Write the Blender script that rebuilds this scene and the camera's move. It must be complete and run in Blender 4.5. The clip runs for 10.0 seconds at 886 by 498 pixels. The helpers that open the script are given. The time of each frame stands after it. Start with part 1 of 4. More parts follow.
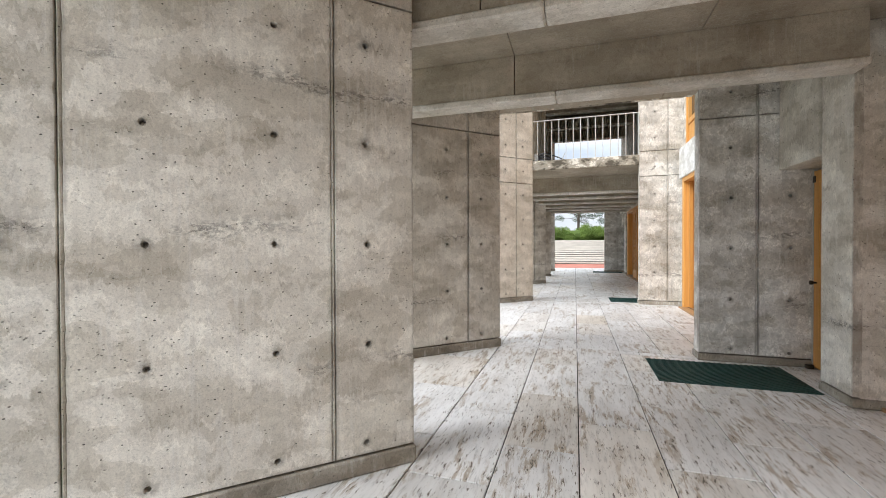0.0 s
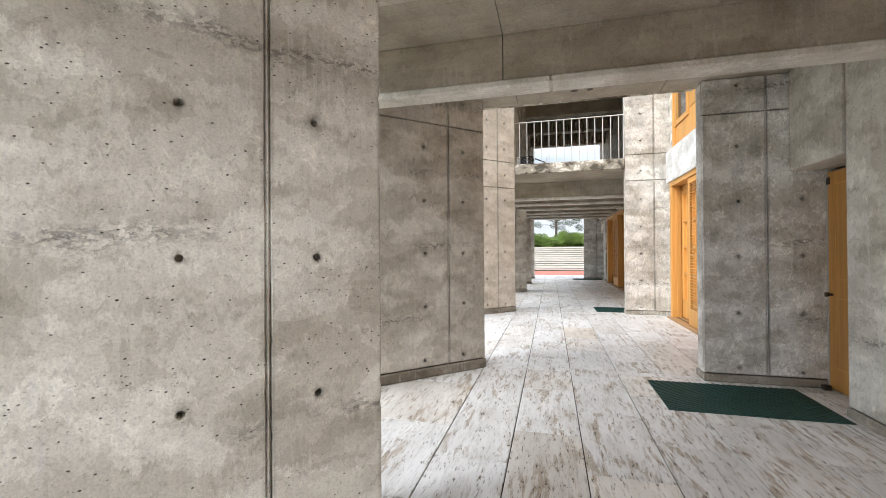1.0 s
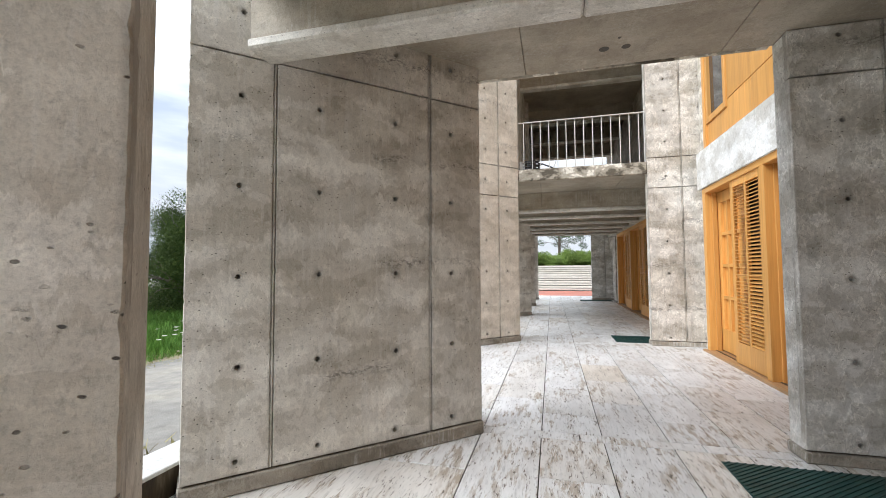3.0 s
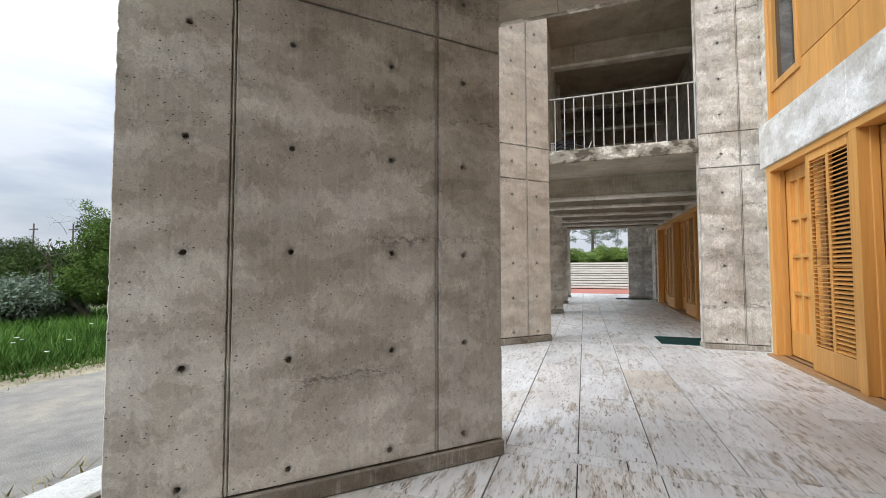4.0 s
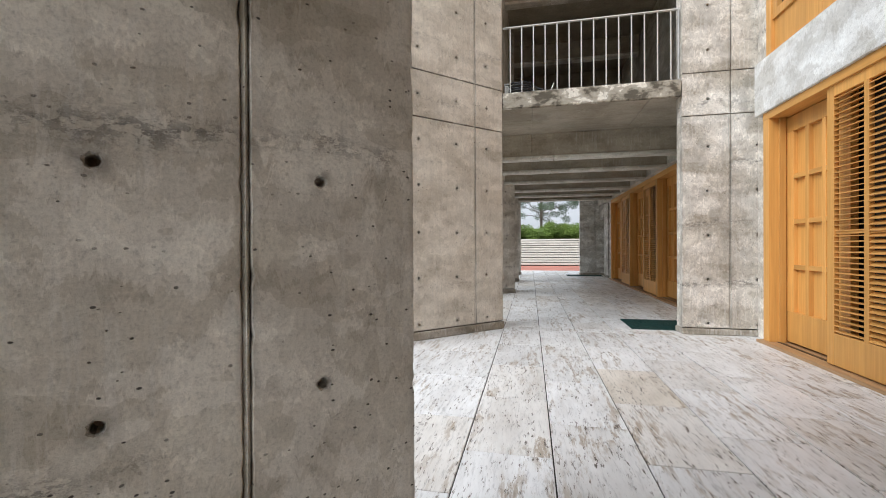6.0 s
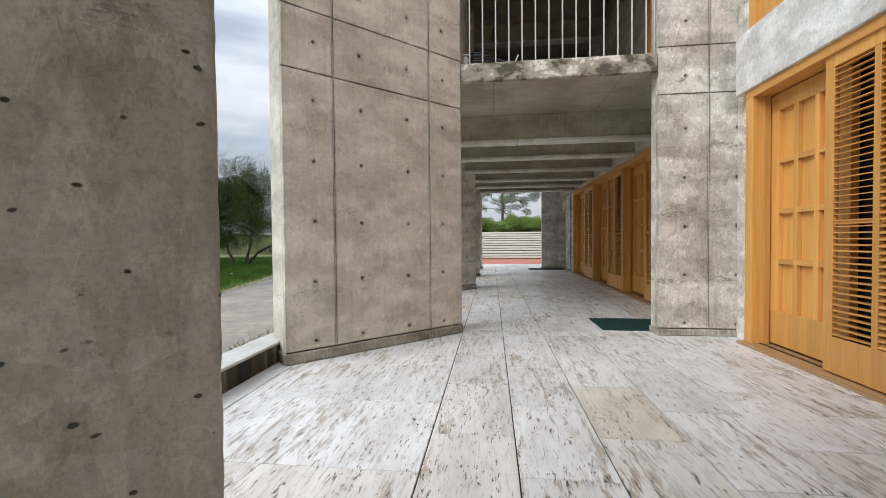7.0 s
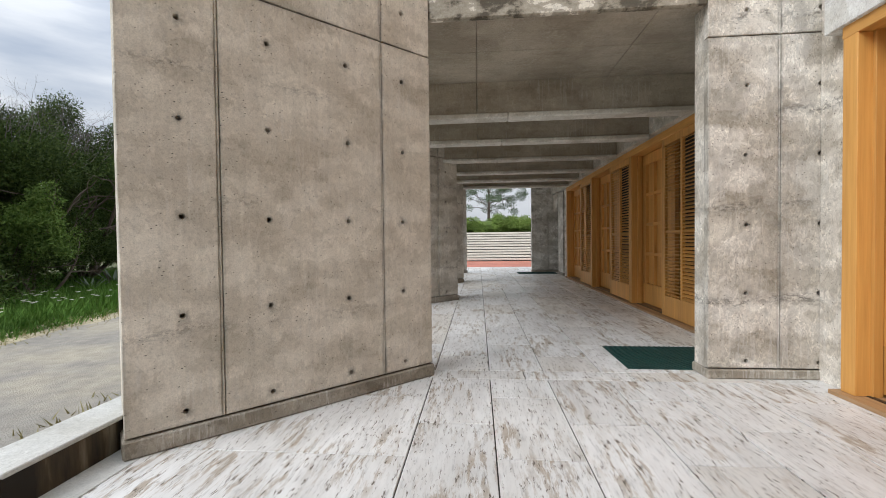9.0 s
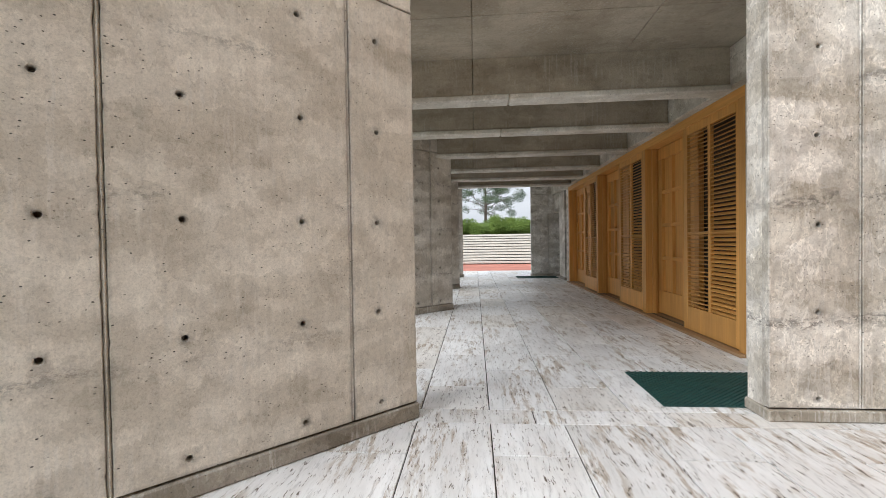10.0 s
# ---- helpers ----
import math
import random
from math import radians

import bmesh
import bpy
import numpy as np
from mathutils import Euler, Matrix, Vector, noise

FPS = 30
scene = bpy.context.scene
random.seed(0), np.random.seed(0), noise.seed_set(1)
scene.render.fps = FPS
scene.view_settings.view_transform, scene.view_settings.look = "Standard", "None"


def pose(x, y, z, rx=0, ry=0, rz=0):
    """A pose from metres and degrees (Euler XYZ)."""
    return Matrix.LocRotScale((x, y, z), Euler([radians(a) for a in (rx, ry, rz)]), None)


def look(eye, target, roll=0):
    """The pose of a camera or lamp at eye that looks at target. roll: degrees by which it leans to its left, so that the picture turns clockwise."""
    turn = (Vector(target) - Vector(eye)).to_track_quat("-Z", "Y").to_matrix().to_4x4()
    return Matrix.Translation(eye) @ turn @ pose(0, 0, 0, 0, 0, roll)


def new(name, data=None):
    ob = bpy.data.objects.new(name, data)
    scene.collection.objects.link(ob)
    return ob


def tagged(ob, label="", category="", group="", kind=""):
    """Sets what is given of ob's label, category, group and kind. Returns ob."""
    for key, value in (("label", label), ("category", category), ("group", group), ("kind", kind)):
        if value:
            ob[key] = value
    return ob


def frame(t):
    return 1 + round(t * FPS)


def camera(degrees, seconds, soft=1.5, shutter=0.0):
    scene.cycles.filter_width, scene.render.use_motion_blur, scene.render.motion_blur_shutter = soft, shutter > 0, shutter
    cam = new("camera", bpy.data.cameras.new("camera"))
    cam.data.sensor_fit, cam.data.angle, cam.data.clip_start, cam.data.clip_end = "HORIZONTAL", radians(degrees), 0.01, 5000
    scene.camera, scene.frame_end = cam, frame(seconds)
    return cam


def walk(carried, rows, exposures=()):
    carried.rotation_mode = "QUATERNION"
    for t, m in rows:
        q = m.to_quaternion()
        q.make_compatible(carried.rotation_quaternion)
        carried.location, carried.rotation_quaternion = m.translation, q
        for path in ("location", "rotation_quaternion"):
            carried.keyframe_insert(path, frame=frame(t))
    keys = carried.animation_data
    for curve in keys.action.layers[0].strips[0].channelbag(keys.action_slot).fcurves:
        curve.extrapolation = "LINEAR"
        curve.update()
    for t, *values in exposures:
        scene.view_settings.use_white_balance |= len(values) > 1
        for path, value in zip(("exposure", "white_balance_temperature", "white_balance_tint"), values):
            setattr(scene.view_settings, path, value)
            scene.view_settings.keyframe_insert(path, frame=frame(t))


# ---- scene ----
cam = camera(93.5, 10.0, soft=0.75)
PATH = [
    (0, (-0.018, -0.023, 1.552), (-0.622, 1.884, 1.531), -0.2),
    (0.5, (-0.126, 0.299, 1.566), (-0.685, 2.219, 1.557), -0.3),
    (1, (-0.226, 0.651, 1.581), (-0.727, 2.587, 1.592), -0.4),
    (1.5, (-0.267, 1.048, 1.621), (-0.712, 2.998, 1.659), -0.3),
    (2, (-0.337, 1.429, 1.626), (-0.753, 3.384, 1.693), -0.3),
    (2.5, (-0.382, 1.816, 1.622), (-0.816, 3.766, 1.714), -0.3),
    (4, (-0.48, 3.0, 1.452), (-1.12, 4.892, 1.545), -0.1),
    (4.5, (-0.501, 3.437, 1.404), (-1.146, 5.328, 1.474), -0.1),
    (5, (-0.598, 3.889, 1.373), (-1.195, 5.797, 1.415), -0.0),
    (5.5, (-0.658, 4.353, 1.341), (-1.169, 6.287, 1.355), -0.1),
    (7, (-0.697, 5.706, 1.338), (-0.930, 7.692, 1.294), -0.5),
    (7.5, (-0.69, 6.147, 1.338), (-0.876, 8.138, 1.288), -0.4),
    (8, (-0.666, 6.588, 1.357), (-0.835, 8.58, 1.306), -0.5),
    (8.5, (-0.61, 7.03, 1.369), (-0.779, 9.022, 1.319), -0.6),
    (9, (-0.651, 7.487, 1.376), (-0.82, 9.479, 1.333), -0.7),
    (9.5, (-0.654, 7.955, 1.371), (-0.814, 9.948, 1.337), -1.0),
    (10, (-0.648, 8.392, 1.4), (-0.802, 10.385, 1.367), -0.9),
]
EXPOSURES = [(0.0, 0.50, 6140, 10), (1.0, 0.58, 6120, 10), (2.5, 0.55, 6060, 10), (4.0, 0.12, 6050, 10), (5.5, 0.16, 6060, 10), (7.0, -0.08, 6150, 10), (8.5, -0.15, 6260, 10), (10.0, 0.22, 6150, 10)]
walk(cam, [(t, look(eye, target, roll)) for t, eye, target, roll in PATH], EXPOSURES)

# ---------- world, sun, light ----------
SUN_EL, SUN_AZ = 41.0, 230.0          # veiled sun, on the open side, behind the walker
world = bpy.data.worlds.new("overcast_sky")
scene.world = world
world.use_nodes = True
wn, wl = world.node_tree.nodes, world.node_tree.links
wn.clear()
w_out = wn.new("ShaderNodeOutputWorld")
w_bg = wn.new("ShaderNodeBackground")
w_sky = wn.new("ShaderNodeTexSky")
w_sky.sky_type = "NISHITA"
w_sky.sun_disc = False
w_sky.sun_elevation, w_sky.sun_rotation = radians(SUN_EL), radians(SUN_AZ)
w_bg.inputs["Strength"].default_value = 0.11
w_tc = wn.new("ShaderNodeTexCoord")
w_map = wn.new("ShaderNodeMapping")
w_map.inputs["Scale"].default_value = (1.3, 1.3, 5.5)
w_map.inputs["Rotation"].default_value = (0.10, 0.06, 0.4)
w_n1 = wn.new("ShaderNodeTexNoise")
w_n1.inputs["Scale"].default_value, w_n1.inputs["Detail"].default_value = 1.7, 7
w_n1.inputs["Roughness"].default_value = 0.52
w_ramp = wn.new("ShaderNodeValToRGB")
w_ramp.color_ramp.elements[0].position, w_ramp.color_ramp.elements[0].color = 0.33, (6.3, 6.75, 7.4, 1)
w_ramp.color_ramp.elements[1].position, w_ramp.color_ramp.elements[1].color = 0.62, (9.0, 9.2, 9.4, 1)
w_cov = wn.new("ShaderNodeValToRGB")
w_cov.color_ramp.elements[0].position, w_cov.color_ramp.elements[0].color = 0.30, (0.62, 0.62, 0.62, 1)
w_cov.color_ramp.elements[1].position, w_cov.color_ramp.elements[1].color = 0.52, (1, 1, 1, 1)
w_mix = wn.new("ShaderNodeMixRGB")
wl.new(w_tc.outputs["Generated"], w_map.inputs["Vector"])
wl.new(w_map.outputs["Vector"], w_n1.inputs["Vector"])
wl.new(w_n1.outputs["Fac"], w_ramp.inputs["Fac"])
wl.new(w_n1.outputs["Fac"], w_cov.inputs["Fac"])
wl.new(w_cov.outputs["Color"], w_mix.inputs["Fac"])
wl.new(w_sky.outputs["Color"], w_mix.inputs[1])
wl.new(w_ramp.outputs["Color"], w_mix.inputs[2])
w_sep = wn.new("ShaderNodeSeparateXYZ")
w_lift = wn.new("ShaderNodeMapRange")
w_lift.inputs["From Min"].default_value, w_lift.inputs["From Max"].default_value = 0.05, 0.95
w_lift.inputs["To Min"].default_value, w_lift.inputs["To Max"].default_value = 0.68, 1.75
w_scale = wn.new("ShaderNodeVectorMath")
w_scale.operation = "SCALE"
wl.new(w_tc.outputs["Generated"], w_sep.inputs["Vector"])
wl.new(w_sep.outputs["Z"], w_lift.inputs["Value"])
wl.new(w_mix.outputs["Color"], w_scale.inputs[0])
wl.new(w_lift.outputs["Result"], w_scale.inputs["Scale"])
wl.new(w_scale.outputs["Vector"], w_bg.inputs["Color"])
wl.new(w_bg.outputs["Background"], w_out.inputs["Surface"])

sun_data = bpy.data.lights.new("sun", "SUN")
sun_data.energy, sun_data.angle, sun_data.color = 2.5, radians(34), (1.0, 0.98, 0.95)
sun = new("sun", sun_data)
_el, _az = radians(SUN_EL), radians(SUN_AZ)
sun_dir = Vector((math.sin(_az) * math.cos(_el), math.cos(_az) * math.cos(_el), math.sin(_el)))
sun.matrix_world = look(sun_dir * 60, (0, 0, 0))


# ---------- materials ----------
def mat_new(name, rough=0.7, metal=0.0):
    m = bpy.data.materials.new(name)
    m.use_nodes = True
    n, l = m.node_tree.nodes, m.node_tree.links
    b = n["Principled BSDF"]
    b.inputs["Roughness"].default_value, b.inputs["Metallic"].default_value = rough, metal
    return m, n, l, b


def node_noise(n, l, vec, scale, detail=5, rough=0.55):
    t = n.new("ShaderNodeTexNoise")
    t.inputs["Scale"].default_value, t.inputs["Detail"].default_value, t.inputs["Roughness"].default_value = scale, detail, rough
    l.new(vec, t.inputs["Vector"])
    return t.outputs["Fac"]


def node_map(n, l, vec, scale=(1, 1, 1), rot=(0, 0, 0)):
    t = n.new("ShaderNodeMapping")
    t.inputs["Scale"].default_value, t.inputs["Rotation"].default_value = scale, rot
    l.new(vec, t.inputs["Vector"])
    return t.outputs["Vector"]


def node_ramp(n, l, fac, *stops):
    t = n.new("ShaderNodeValToRGB")
    e = t.color_ramp.elements
    while len(e) < len(stops):
        e.new(0.5)
    for k, (p, c) in enumerate(stops):
        e[k].position = p
        e[k].color = (*c, 1) if isinstance(c, tuple) else (c, c, c, 1)
    l.new(fac, t.inputs["Fac"])
    return t.outputs["Color"]


def node_mix(n, l, a, b, fac=1.0, mode="MIX"):
    t = n.new("ShaderNodeMixRGB")
    t.blend_type = mode
    for k, v in ((0, fac), (1, a), (2, b)):
        if isinstance(v, bpy.types.NodeSocket):
            l.new(v, t.inputs[k])
        else:
            t.inputs[k].default_value = v if k == 0 else (*v, 1)
    return t.outputs["Color"]


def node_bump(n, l, b, height, strength, dist=0.01, normal=None):
    t = n.new("ShaderNodeBump")
    t.inputs["Strength"].default_value, t.inputs["Distance"].default_value = strength, dist
    l.new(height, t.inputs["Height"])
    if normal:
        l.new(normal, t.inputs["Normal"])
    l.new(t.outputs["Normal"], b.inputs["Normal"])
    return t.outputs["Normal"]


def place(n, l, spread=0.0):
    """World position, shifted for each object by its own random amount."""
    g = n.new("ShaderNodeNewGeometry").outputs["Position"]
    if not spread:
        return g
    o = n.new("ShaderNodeObjectInfo").outputs["Random"]
    s = n.new("ShaderNodeVectorMath")
    s.operation = "SCALE"
    s.inputs[0].default_value = (spread, spread * 1.7, spread * 0.6)
    l.new(o, s.inputs["Scale"])
    a = n.new("ShaderNodeVectorMath")
    a.operation = "ADD"
    l.new(g, a.inputs[0])
    l.new(s.outputs["Vector"], a.inputs[1])
    return a.outputs["Vector"]


def random_tone(n, l, lo, hi):
    o = n.new("ShaderNodeObjectInfo").outputs["Random"]
    return node_ramp(n, l, o, (0.0, lo), (1.0, hi))


def concrete(name, light, dark, pits=1.0, marks=1.0, horizontal=False, tides=1.18, crust=0.0):
    """Cast concrete: cloudy tone, lime smears, drips, honeycombed bands, air holes, cold joints, stained tie holes and edges."""
    m, n, l, b = mat_new(name, 0.72)
    p = place(n, l)
    w = n.new("ShaderNodeMixRGB")
    w.blend_type = "ADD"
    w.inputs[0].default_value = 0.03
    wt = n.new("ShaderNodeTexNoise")
    wt.inputs["Scale"].default_value, wt.inputs["Detail"].default_value = 9.0, 6
    l.new(p, wt.inputs["Vector"])
    l.new(p, w.inputs[1])
    l.new(wt.outputs["Color"], w.inputs[2])
    q = w.outputs["Color"]
    big = node_noise(n, l, node_map(n, l, p, (0.8, 0.8, 1.1)), 1.2, 9, 0.60)
    col = node_ramp(n, l, big, (0.22, dark), (0.58, light))
    mid = node_noise(n, l, node_map(n, l, q, (1, 1, 1.3)), 7.5, 8, 0.68)
    col = node_mix(n, l, col, node_ramp(n, l, mid, (0.30, 0.90), (0.5, 1.0), (0.70, 1.06)), 0.8, "MULTIPLY")
    # damp patches with ragged edges
    patch = node_noise(n, l, node_map(n, l, q, (0.7, 0.7, 1.2)), 2.5, 5, 0.50)
    col = node_mix(n, l, col, node_ramp(n, l, patch, (0.37, (0.80, 0.785, 0.75)), (0.434, (0.83, 0.815, 0.785)), (0.437, 1.0), (0.556, 1.0), (0.559, (1.07, 1.075, 1.08))), marks, "MULTIPLY")
    # smears drawn downwards
    fall = n.new("ShaderNodeCombineXYZ")
    amount = n.new("ShaderNodeMath")
    amount.operation = "MULTIPLY"
    amount.inputs[1].default_value = 0.24
    l.new(node_noise(n, l, node_map(n, l, p, (15, 15, 0.5)), 1.5, 6, 0.62), amount.inputs[0])
    l.new(amount.outputs["Value"], fall.inputs["Z"])
    drop = n.new("ShaderNodeVectorMath")
    drop.operation = "ADD"
    l.new(q, drop.inputs[0])
    l.new(fall.outputs["Vector"], drop.inputs[1])
    d = drop.outputs["Vector"]
    blot = node_noise(n, l, node_map(n, l, d, (0.65, 0.65, 1.35)), 2.4, 4, 0.48)
    col = node_mix(n, l, col, node_ramp(n, l, blot, (0.36, (1.18, 1.195, 1.21)), (0.462, (1.15, 1.16, 1.17)), (0.464, 1.0), (0.541, 1.0), (0.543, (0.82, 0.805, 0.775))), marks, "MULTIPLY")
    blot2 = node_noise(n, l, node_map(n, l, d, (0.75, 0.75, 1.6), (0, 0, 0.7)), 5.2, 4, 0.50)
    col = node_mix(n, l, col, node_ramp(n, l, blot2, (0.408, (0.83, 0.815, 0.79)), (0.410, 1.0), (0.585, 1.0), (0.587, (1.12, 1.13, 1.14))), marks, "MULTIPLY")
    tide = node_noise(n, l, node_map(n, l, q, (1.0, 1.0, 0.8)), 3.2, 9, 0.56)
    col = node_mix(n, l, col, node_ramp(n, l, tide, (0.476, 1.0), (0.494, tides), (0.500, 0.90), (0.507, 1.0)), 0.8 * marks, "MULTIPLY")
    if crust:
        lime = node_noise(n, l, node_map(n, l, q, (1.0, 1.0, 0.62)), 5.5, 8, 0.58)
        col = node_mix(n, l, col, node_ramp(n, l, lime, (0.40, 0.80), (0.462, 0.94), (0.485, 1.22), (0.498, 1.26), (0.507, 0.74), (0.53, 1.0), (0.57, 1.06)), crust, "MULTIPLY")
    drip = node_noise(n, l, node_map(n, l, q, (24, 24, 1.1)), 1.5, 6, 0.62)
    where = node_noise(n, l, p, 1.9, 6, 0.6)
    drips = node_mix(n, l, node_ramp(n, l, drip, (0.53, 0.0), (0.60, 1.0)), node_ramp(n, l, where, (0.47, 0.0), (0.56, 1.0)), 1.0, "MULTIPLY")
    col = node_mix(n, l, col, (0.70, 0.685, 0.65), node_mix(n, l, (0, 0, 0), drips, 0.36 * marks))
    run = node_noise(n, l, node_map(n, l, p, (15, 15, 0.8) if not horizontal else (0.9, 15, 15)), 1.5, 7, 0.65)
    col = node_mix(n, l, col, node_ramp(n, l, run, (0.30, 0.86), (0.5, 1.0), (0.72, 1.07)), 0.6, "MULTIPLY")
    band = node_noise(n, l, node_map(n, l, q, (0.45, 0.45, 3.4)), 1.6, 8, 0.66)
    col = node_mix(n, l, col, node_ramp(n, l, band, (0.28, 0.82), (0.42, 1.0), (0.75, 1.05)), 0.5 * marks, "MULTIPLY")
    grain = node_noise(n, l, p, 95, 6, 0.78)
    col = node_mix(n, l, col, node_ramp(n, l, grain, (0.30, 0.66), (0.5, 1.0), (0.70, 1.18)), 0.72, "MULTIPLY")
    speck = node_noise(n, l, node_map(n, l, q, (1, 1, 0.9)), 32, 7, 0.76)
    col = node_mix(n, l, col, node_ramp(n, l, speck, (0.34, 0.62), (0.44, 1.0), (0.66, 1.08)), 0.6, "MULTIPLY")
    col = node_mix(n, l, col, random_tone(n, l, 0.95, 1.05), 1.0, "MULTIPLY")
    # air holes, flattened, gathered in some areas
    gate = node_noise(n, l, p, 1.7, 4, 0.6)
    v = n.new("ShaderNodeTexVoronoi")
    v.inputs["Scale"].default_value = 19
    l.new(node_map(n, l, q, (1, 1, 1.6)), v.inputs["Vector"])
    hole = node_mix(n, l, node_ramp(n, l, v.outputs["Distance"], (0.085, 1.0), (0.125, 0.0)), node_ramp(n, l, gate, (0.36, 0.0), (0.48, 1.0)), 1.0, "MULTIPLY")
    hole = node_mix(n, l, hole, node_ramp(n, l, v.outputs["Color"], (0.32, 0.0), (0.40, 1.0)), 1.0, "MULTIPLY")
    # honeycombed bands where the mix stayed dry
    comb = node_noise(n, l, node_map(n, l, q, (0.55, 0.55, 2.6)), 1.7, 5, 0.58)
    v2 = n.new("ShaderNodeTexVoronoi")
    v2.inputs["Scale"].default_value = 44
    l.new(node_map(n, l, q, (0.8, 0.8, 1.3)), v2.inputs["Vector"])
    hole2 = node_mix(n, l, node_ramp(n, l, v2.outputs["Distance"], (0.12, 0.95), (0.24, 0.0)), node_ramp(n, l, comb, (0.56, 0.0), (0.64, 1.0)), 1.0, "MULTIPLY")
    hole2 = node_mix(n, l, hole2, node_ramp(n, l, speck, (0.47, 0.0), (0.56, 1.0)), 1.0, "MULTIPLY")
    holes = node_mix(n, l, node_mix(n, l, (0, 0, 0), hole, pits), node_mix(n, l, (0, 0, 0), hole2, 0.85 * pits), 1.0, "LIGHTEN")
    # rough cold joints between pours, wandering near level lines
    sep = n.new("ShaderNodeSeparateXYZ")
    l.new(q, sep.inputs["Vector"])
    wob = n.new("ShaderNodeMath")
    wob.operation = "MULTIPLY_ADD"
    l.new(node_noise(n, l, p, 1.9, 6, 0.62), wob.inputs[0])
    wob.inputs[1].default_value = 0.24
    l.new(sep.outputs["Z"], wob.inputs[2])
    saw = n.new("ShaderNodeMath")
    saw.operation = "PINGPONG"
    saw.inputs[1].default_value = 0.45
    l.new(wob.outputs["Value"], saw.inputs[0])
    here = node_ramp(n, l, node_noise(n, l, p, 0.9, 5, 0.65), (0.47, 0.0), (0.57, 1.0))
    crack = node_mix(n, l, node_ramp(n, l, saw.outputs["Value"], (0.0, 1.0), (0.02, 0.7), (0.05, 0.2), (0.11, 0.0)), here, 1.0, "MULTIPLY")
    crack = node_mix(n, l, crack, node_ramp(n, l, node_noise(n, l, node_map(n, l, q, (1, 1, 2)), 20, 7, 0.78), (0.49, 0.0), (0.54, 1.0)), 1.0, "MULTIPLY")
    holes = node_mix(n, l, holes, node_mix(n, l, (0, 0, 0), crack, 0.8 * marks * pits), 1.0, "LIGHTEN")
    # stained rims of the tie holes, grime and broken grout along the edges of a lift
    rim = n.new("ShaderNodeAttribute")
    rim.attribute_name = "rim"
    blotchy = node_noise(n, l, q, 15, 6, 0.65)
    ring = node_mix(n, l, rim.outputs["Color"], node_ramp(n, l, blotchy, (0.36, 0.0), (0.60, 1.0)), 1.0, "MULTIPLY")
    col = node_mix(n, l, col, (0.20, 0.178, 0.148), node_mix(n, l, (0, 0, 0), ring, 0.85))
    brink = n.new("ShaderNodeAttribute")
    brink.attribute_name = "brink"
    grime = node_mix(n, l, node_ramp(n, l, brink.outputs["Fac"], (0.25, 0.0), (1.0, 1.0)), node_ramp(n, l, node_noise(n, l, node_map(n, l, q, (1, 1, 0.35)), 6, 7, 0.7), (0.42, 0.0), (0.58, 1.0)), 1.0, "MULTIPLY")
    col = node_mix(n, l, col, (0.24, 0.215, 0.18), node_mix(n, l, (0, 0, 0), grime, 0.7))
    col = node_mix(n, l, col, (0.075, 0.066, 0.056), holes)
    l.new(col, b.inputs["Base Color"])
    h = node_mix(n, l, grain, mid, 0.6)
    h = node_mix(n, l, h, holes, 1.0, "SUBTRACT")
    node_bump(n, l, b, h, 0.7, 0.007)
    l.new(node_ramp(n, l, patch, (0.4, 0.60), (0.6, 0.82)), b.inputs["Roughness"])
    return m


CONCRETE = concrete("board_cast_concrete", (0.645, 0.61, 0.545), (0.545, 0.508, 0.445), 1.0, 0.8)
CONCRETE_WARM = concrete("buff_cast_concrete", (0.625, 0.57, 0.485), (0.53, 0.48, 0.40), 1.0, 0.55)
PIER_WARM = concrete("streaked_buff_pier_concrete", (0.65, 0.61, 0.545), (0.50, 0.46, 0.40), 1.0, 0.9, False, 1.26, 0.75)
PIER = concrete("streaked_pier_concrete", (0.68, 0.66, 0.62), (0.50, 0.475, 0.435), 1.0, 0.85, False, 1.3, 0.7)
# base colour lowered so that slab undersides and beam webs read as deep shade
SOFFIT = concrete("shade_toned_soffit_concrete", (0.425, 0.378, 0.302), (0.31, 0.268, 0.207), 0.25, 0.5, True)
# pale cast edge; its colour also carries the light caught by the chamfer
LIP = concrete("pale_light_catching_lip", (0.70, 0.67, 0.61), (0.55, 0.52, 0.46), 0.5, 0.6, True)
PLINTH = concrete("damp_plinth_concrete", (0.35, 0.315, 0.26), (0.14, 0.12, 0.095), 1.0, 1.2, True)
LINTEL = concrete("pale_lintel_concrete", (0.78, 0.775, 0.75), (0.60, 0.595, 0.57), 0.5, 0.7, True)
COPING = concrete("smooth_coping_concrete", (0.60, 0.60, 0.575), (0.50, 0.50, 0.475), 0.1, 0.3)


def ledge_mat():
    """Slab edge with dark growth and pale spalled patches."""
    m, n, l, b = mat_new("weathered_slab_edge", 0.85)
    p = place(n, l)
    a = node_noise(n, l, node_map(n, l, p, (1, 1, 1.6)), 3.2, 8, 0.62)
    c = node_ramp(n, l, a, (0.40, (0.11, 0.095, 0.07)), (0.47, (0.36, 0.325, 0.26)), (0.56, (0.46, 0.42, 0.35)), (0.575, (0.78, 0.74, 0.65)))
    g = node_noise(n, l, p, 45, 5, 0.7)
    c = node_mix(n, l, c, node_ramp(n, l, g, (0.3, 0.75), (0.7, 1.15)), 0.8, "MULTIPLY")
    l.new(c, b.inputs["Base Color"])
    node_bump(n, l, b, node_mix(n, l, a, g, 0.3), 0.6, 0.015)
    return m


LEDGE = ledge_mat()


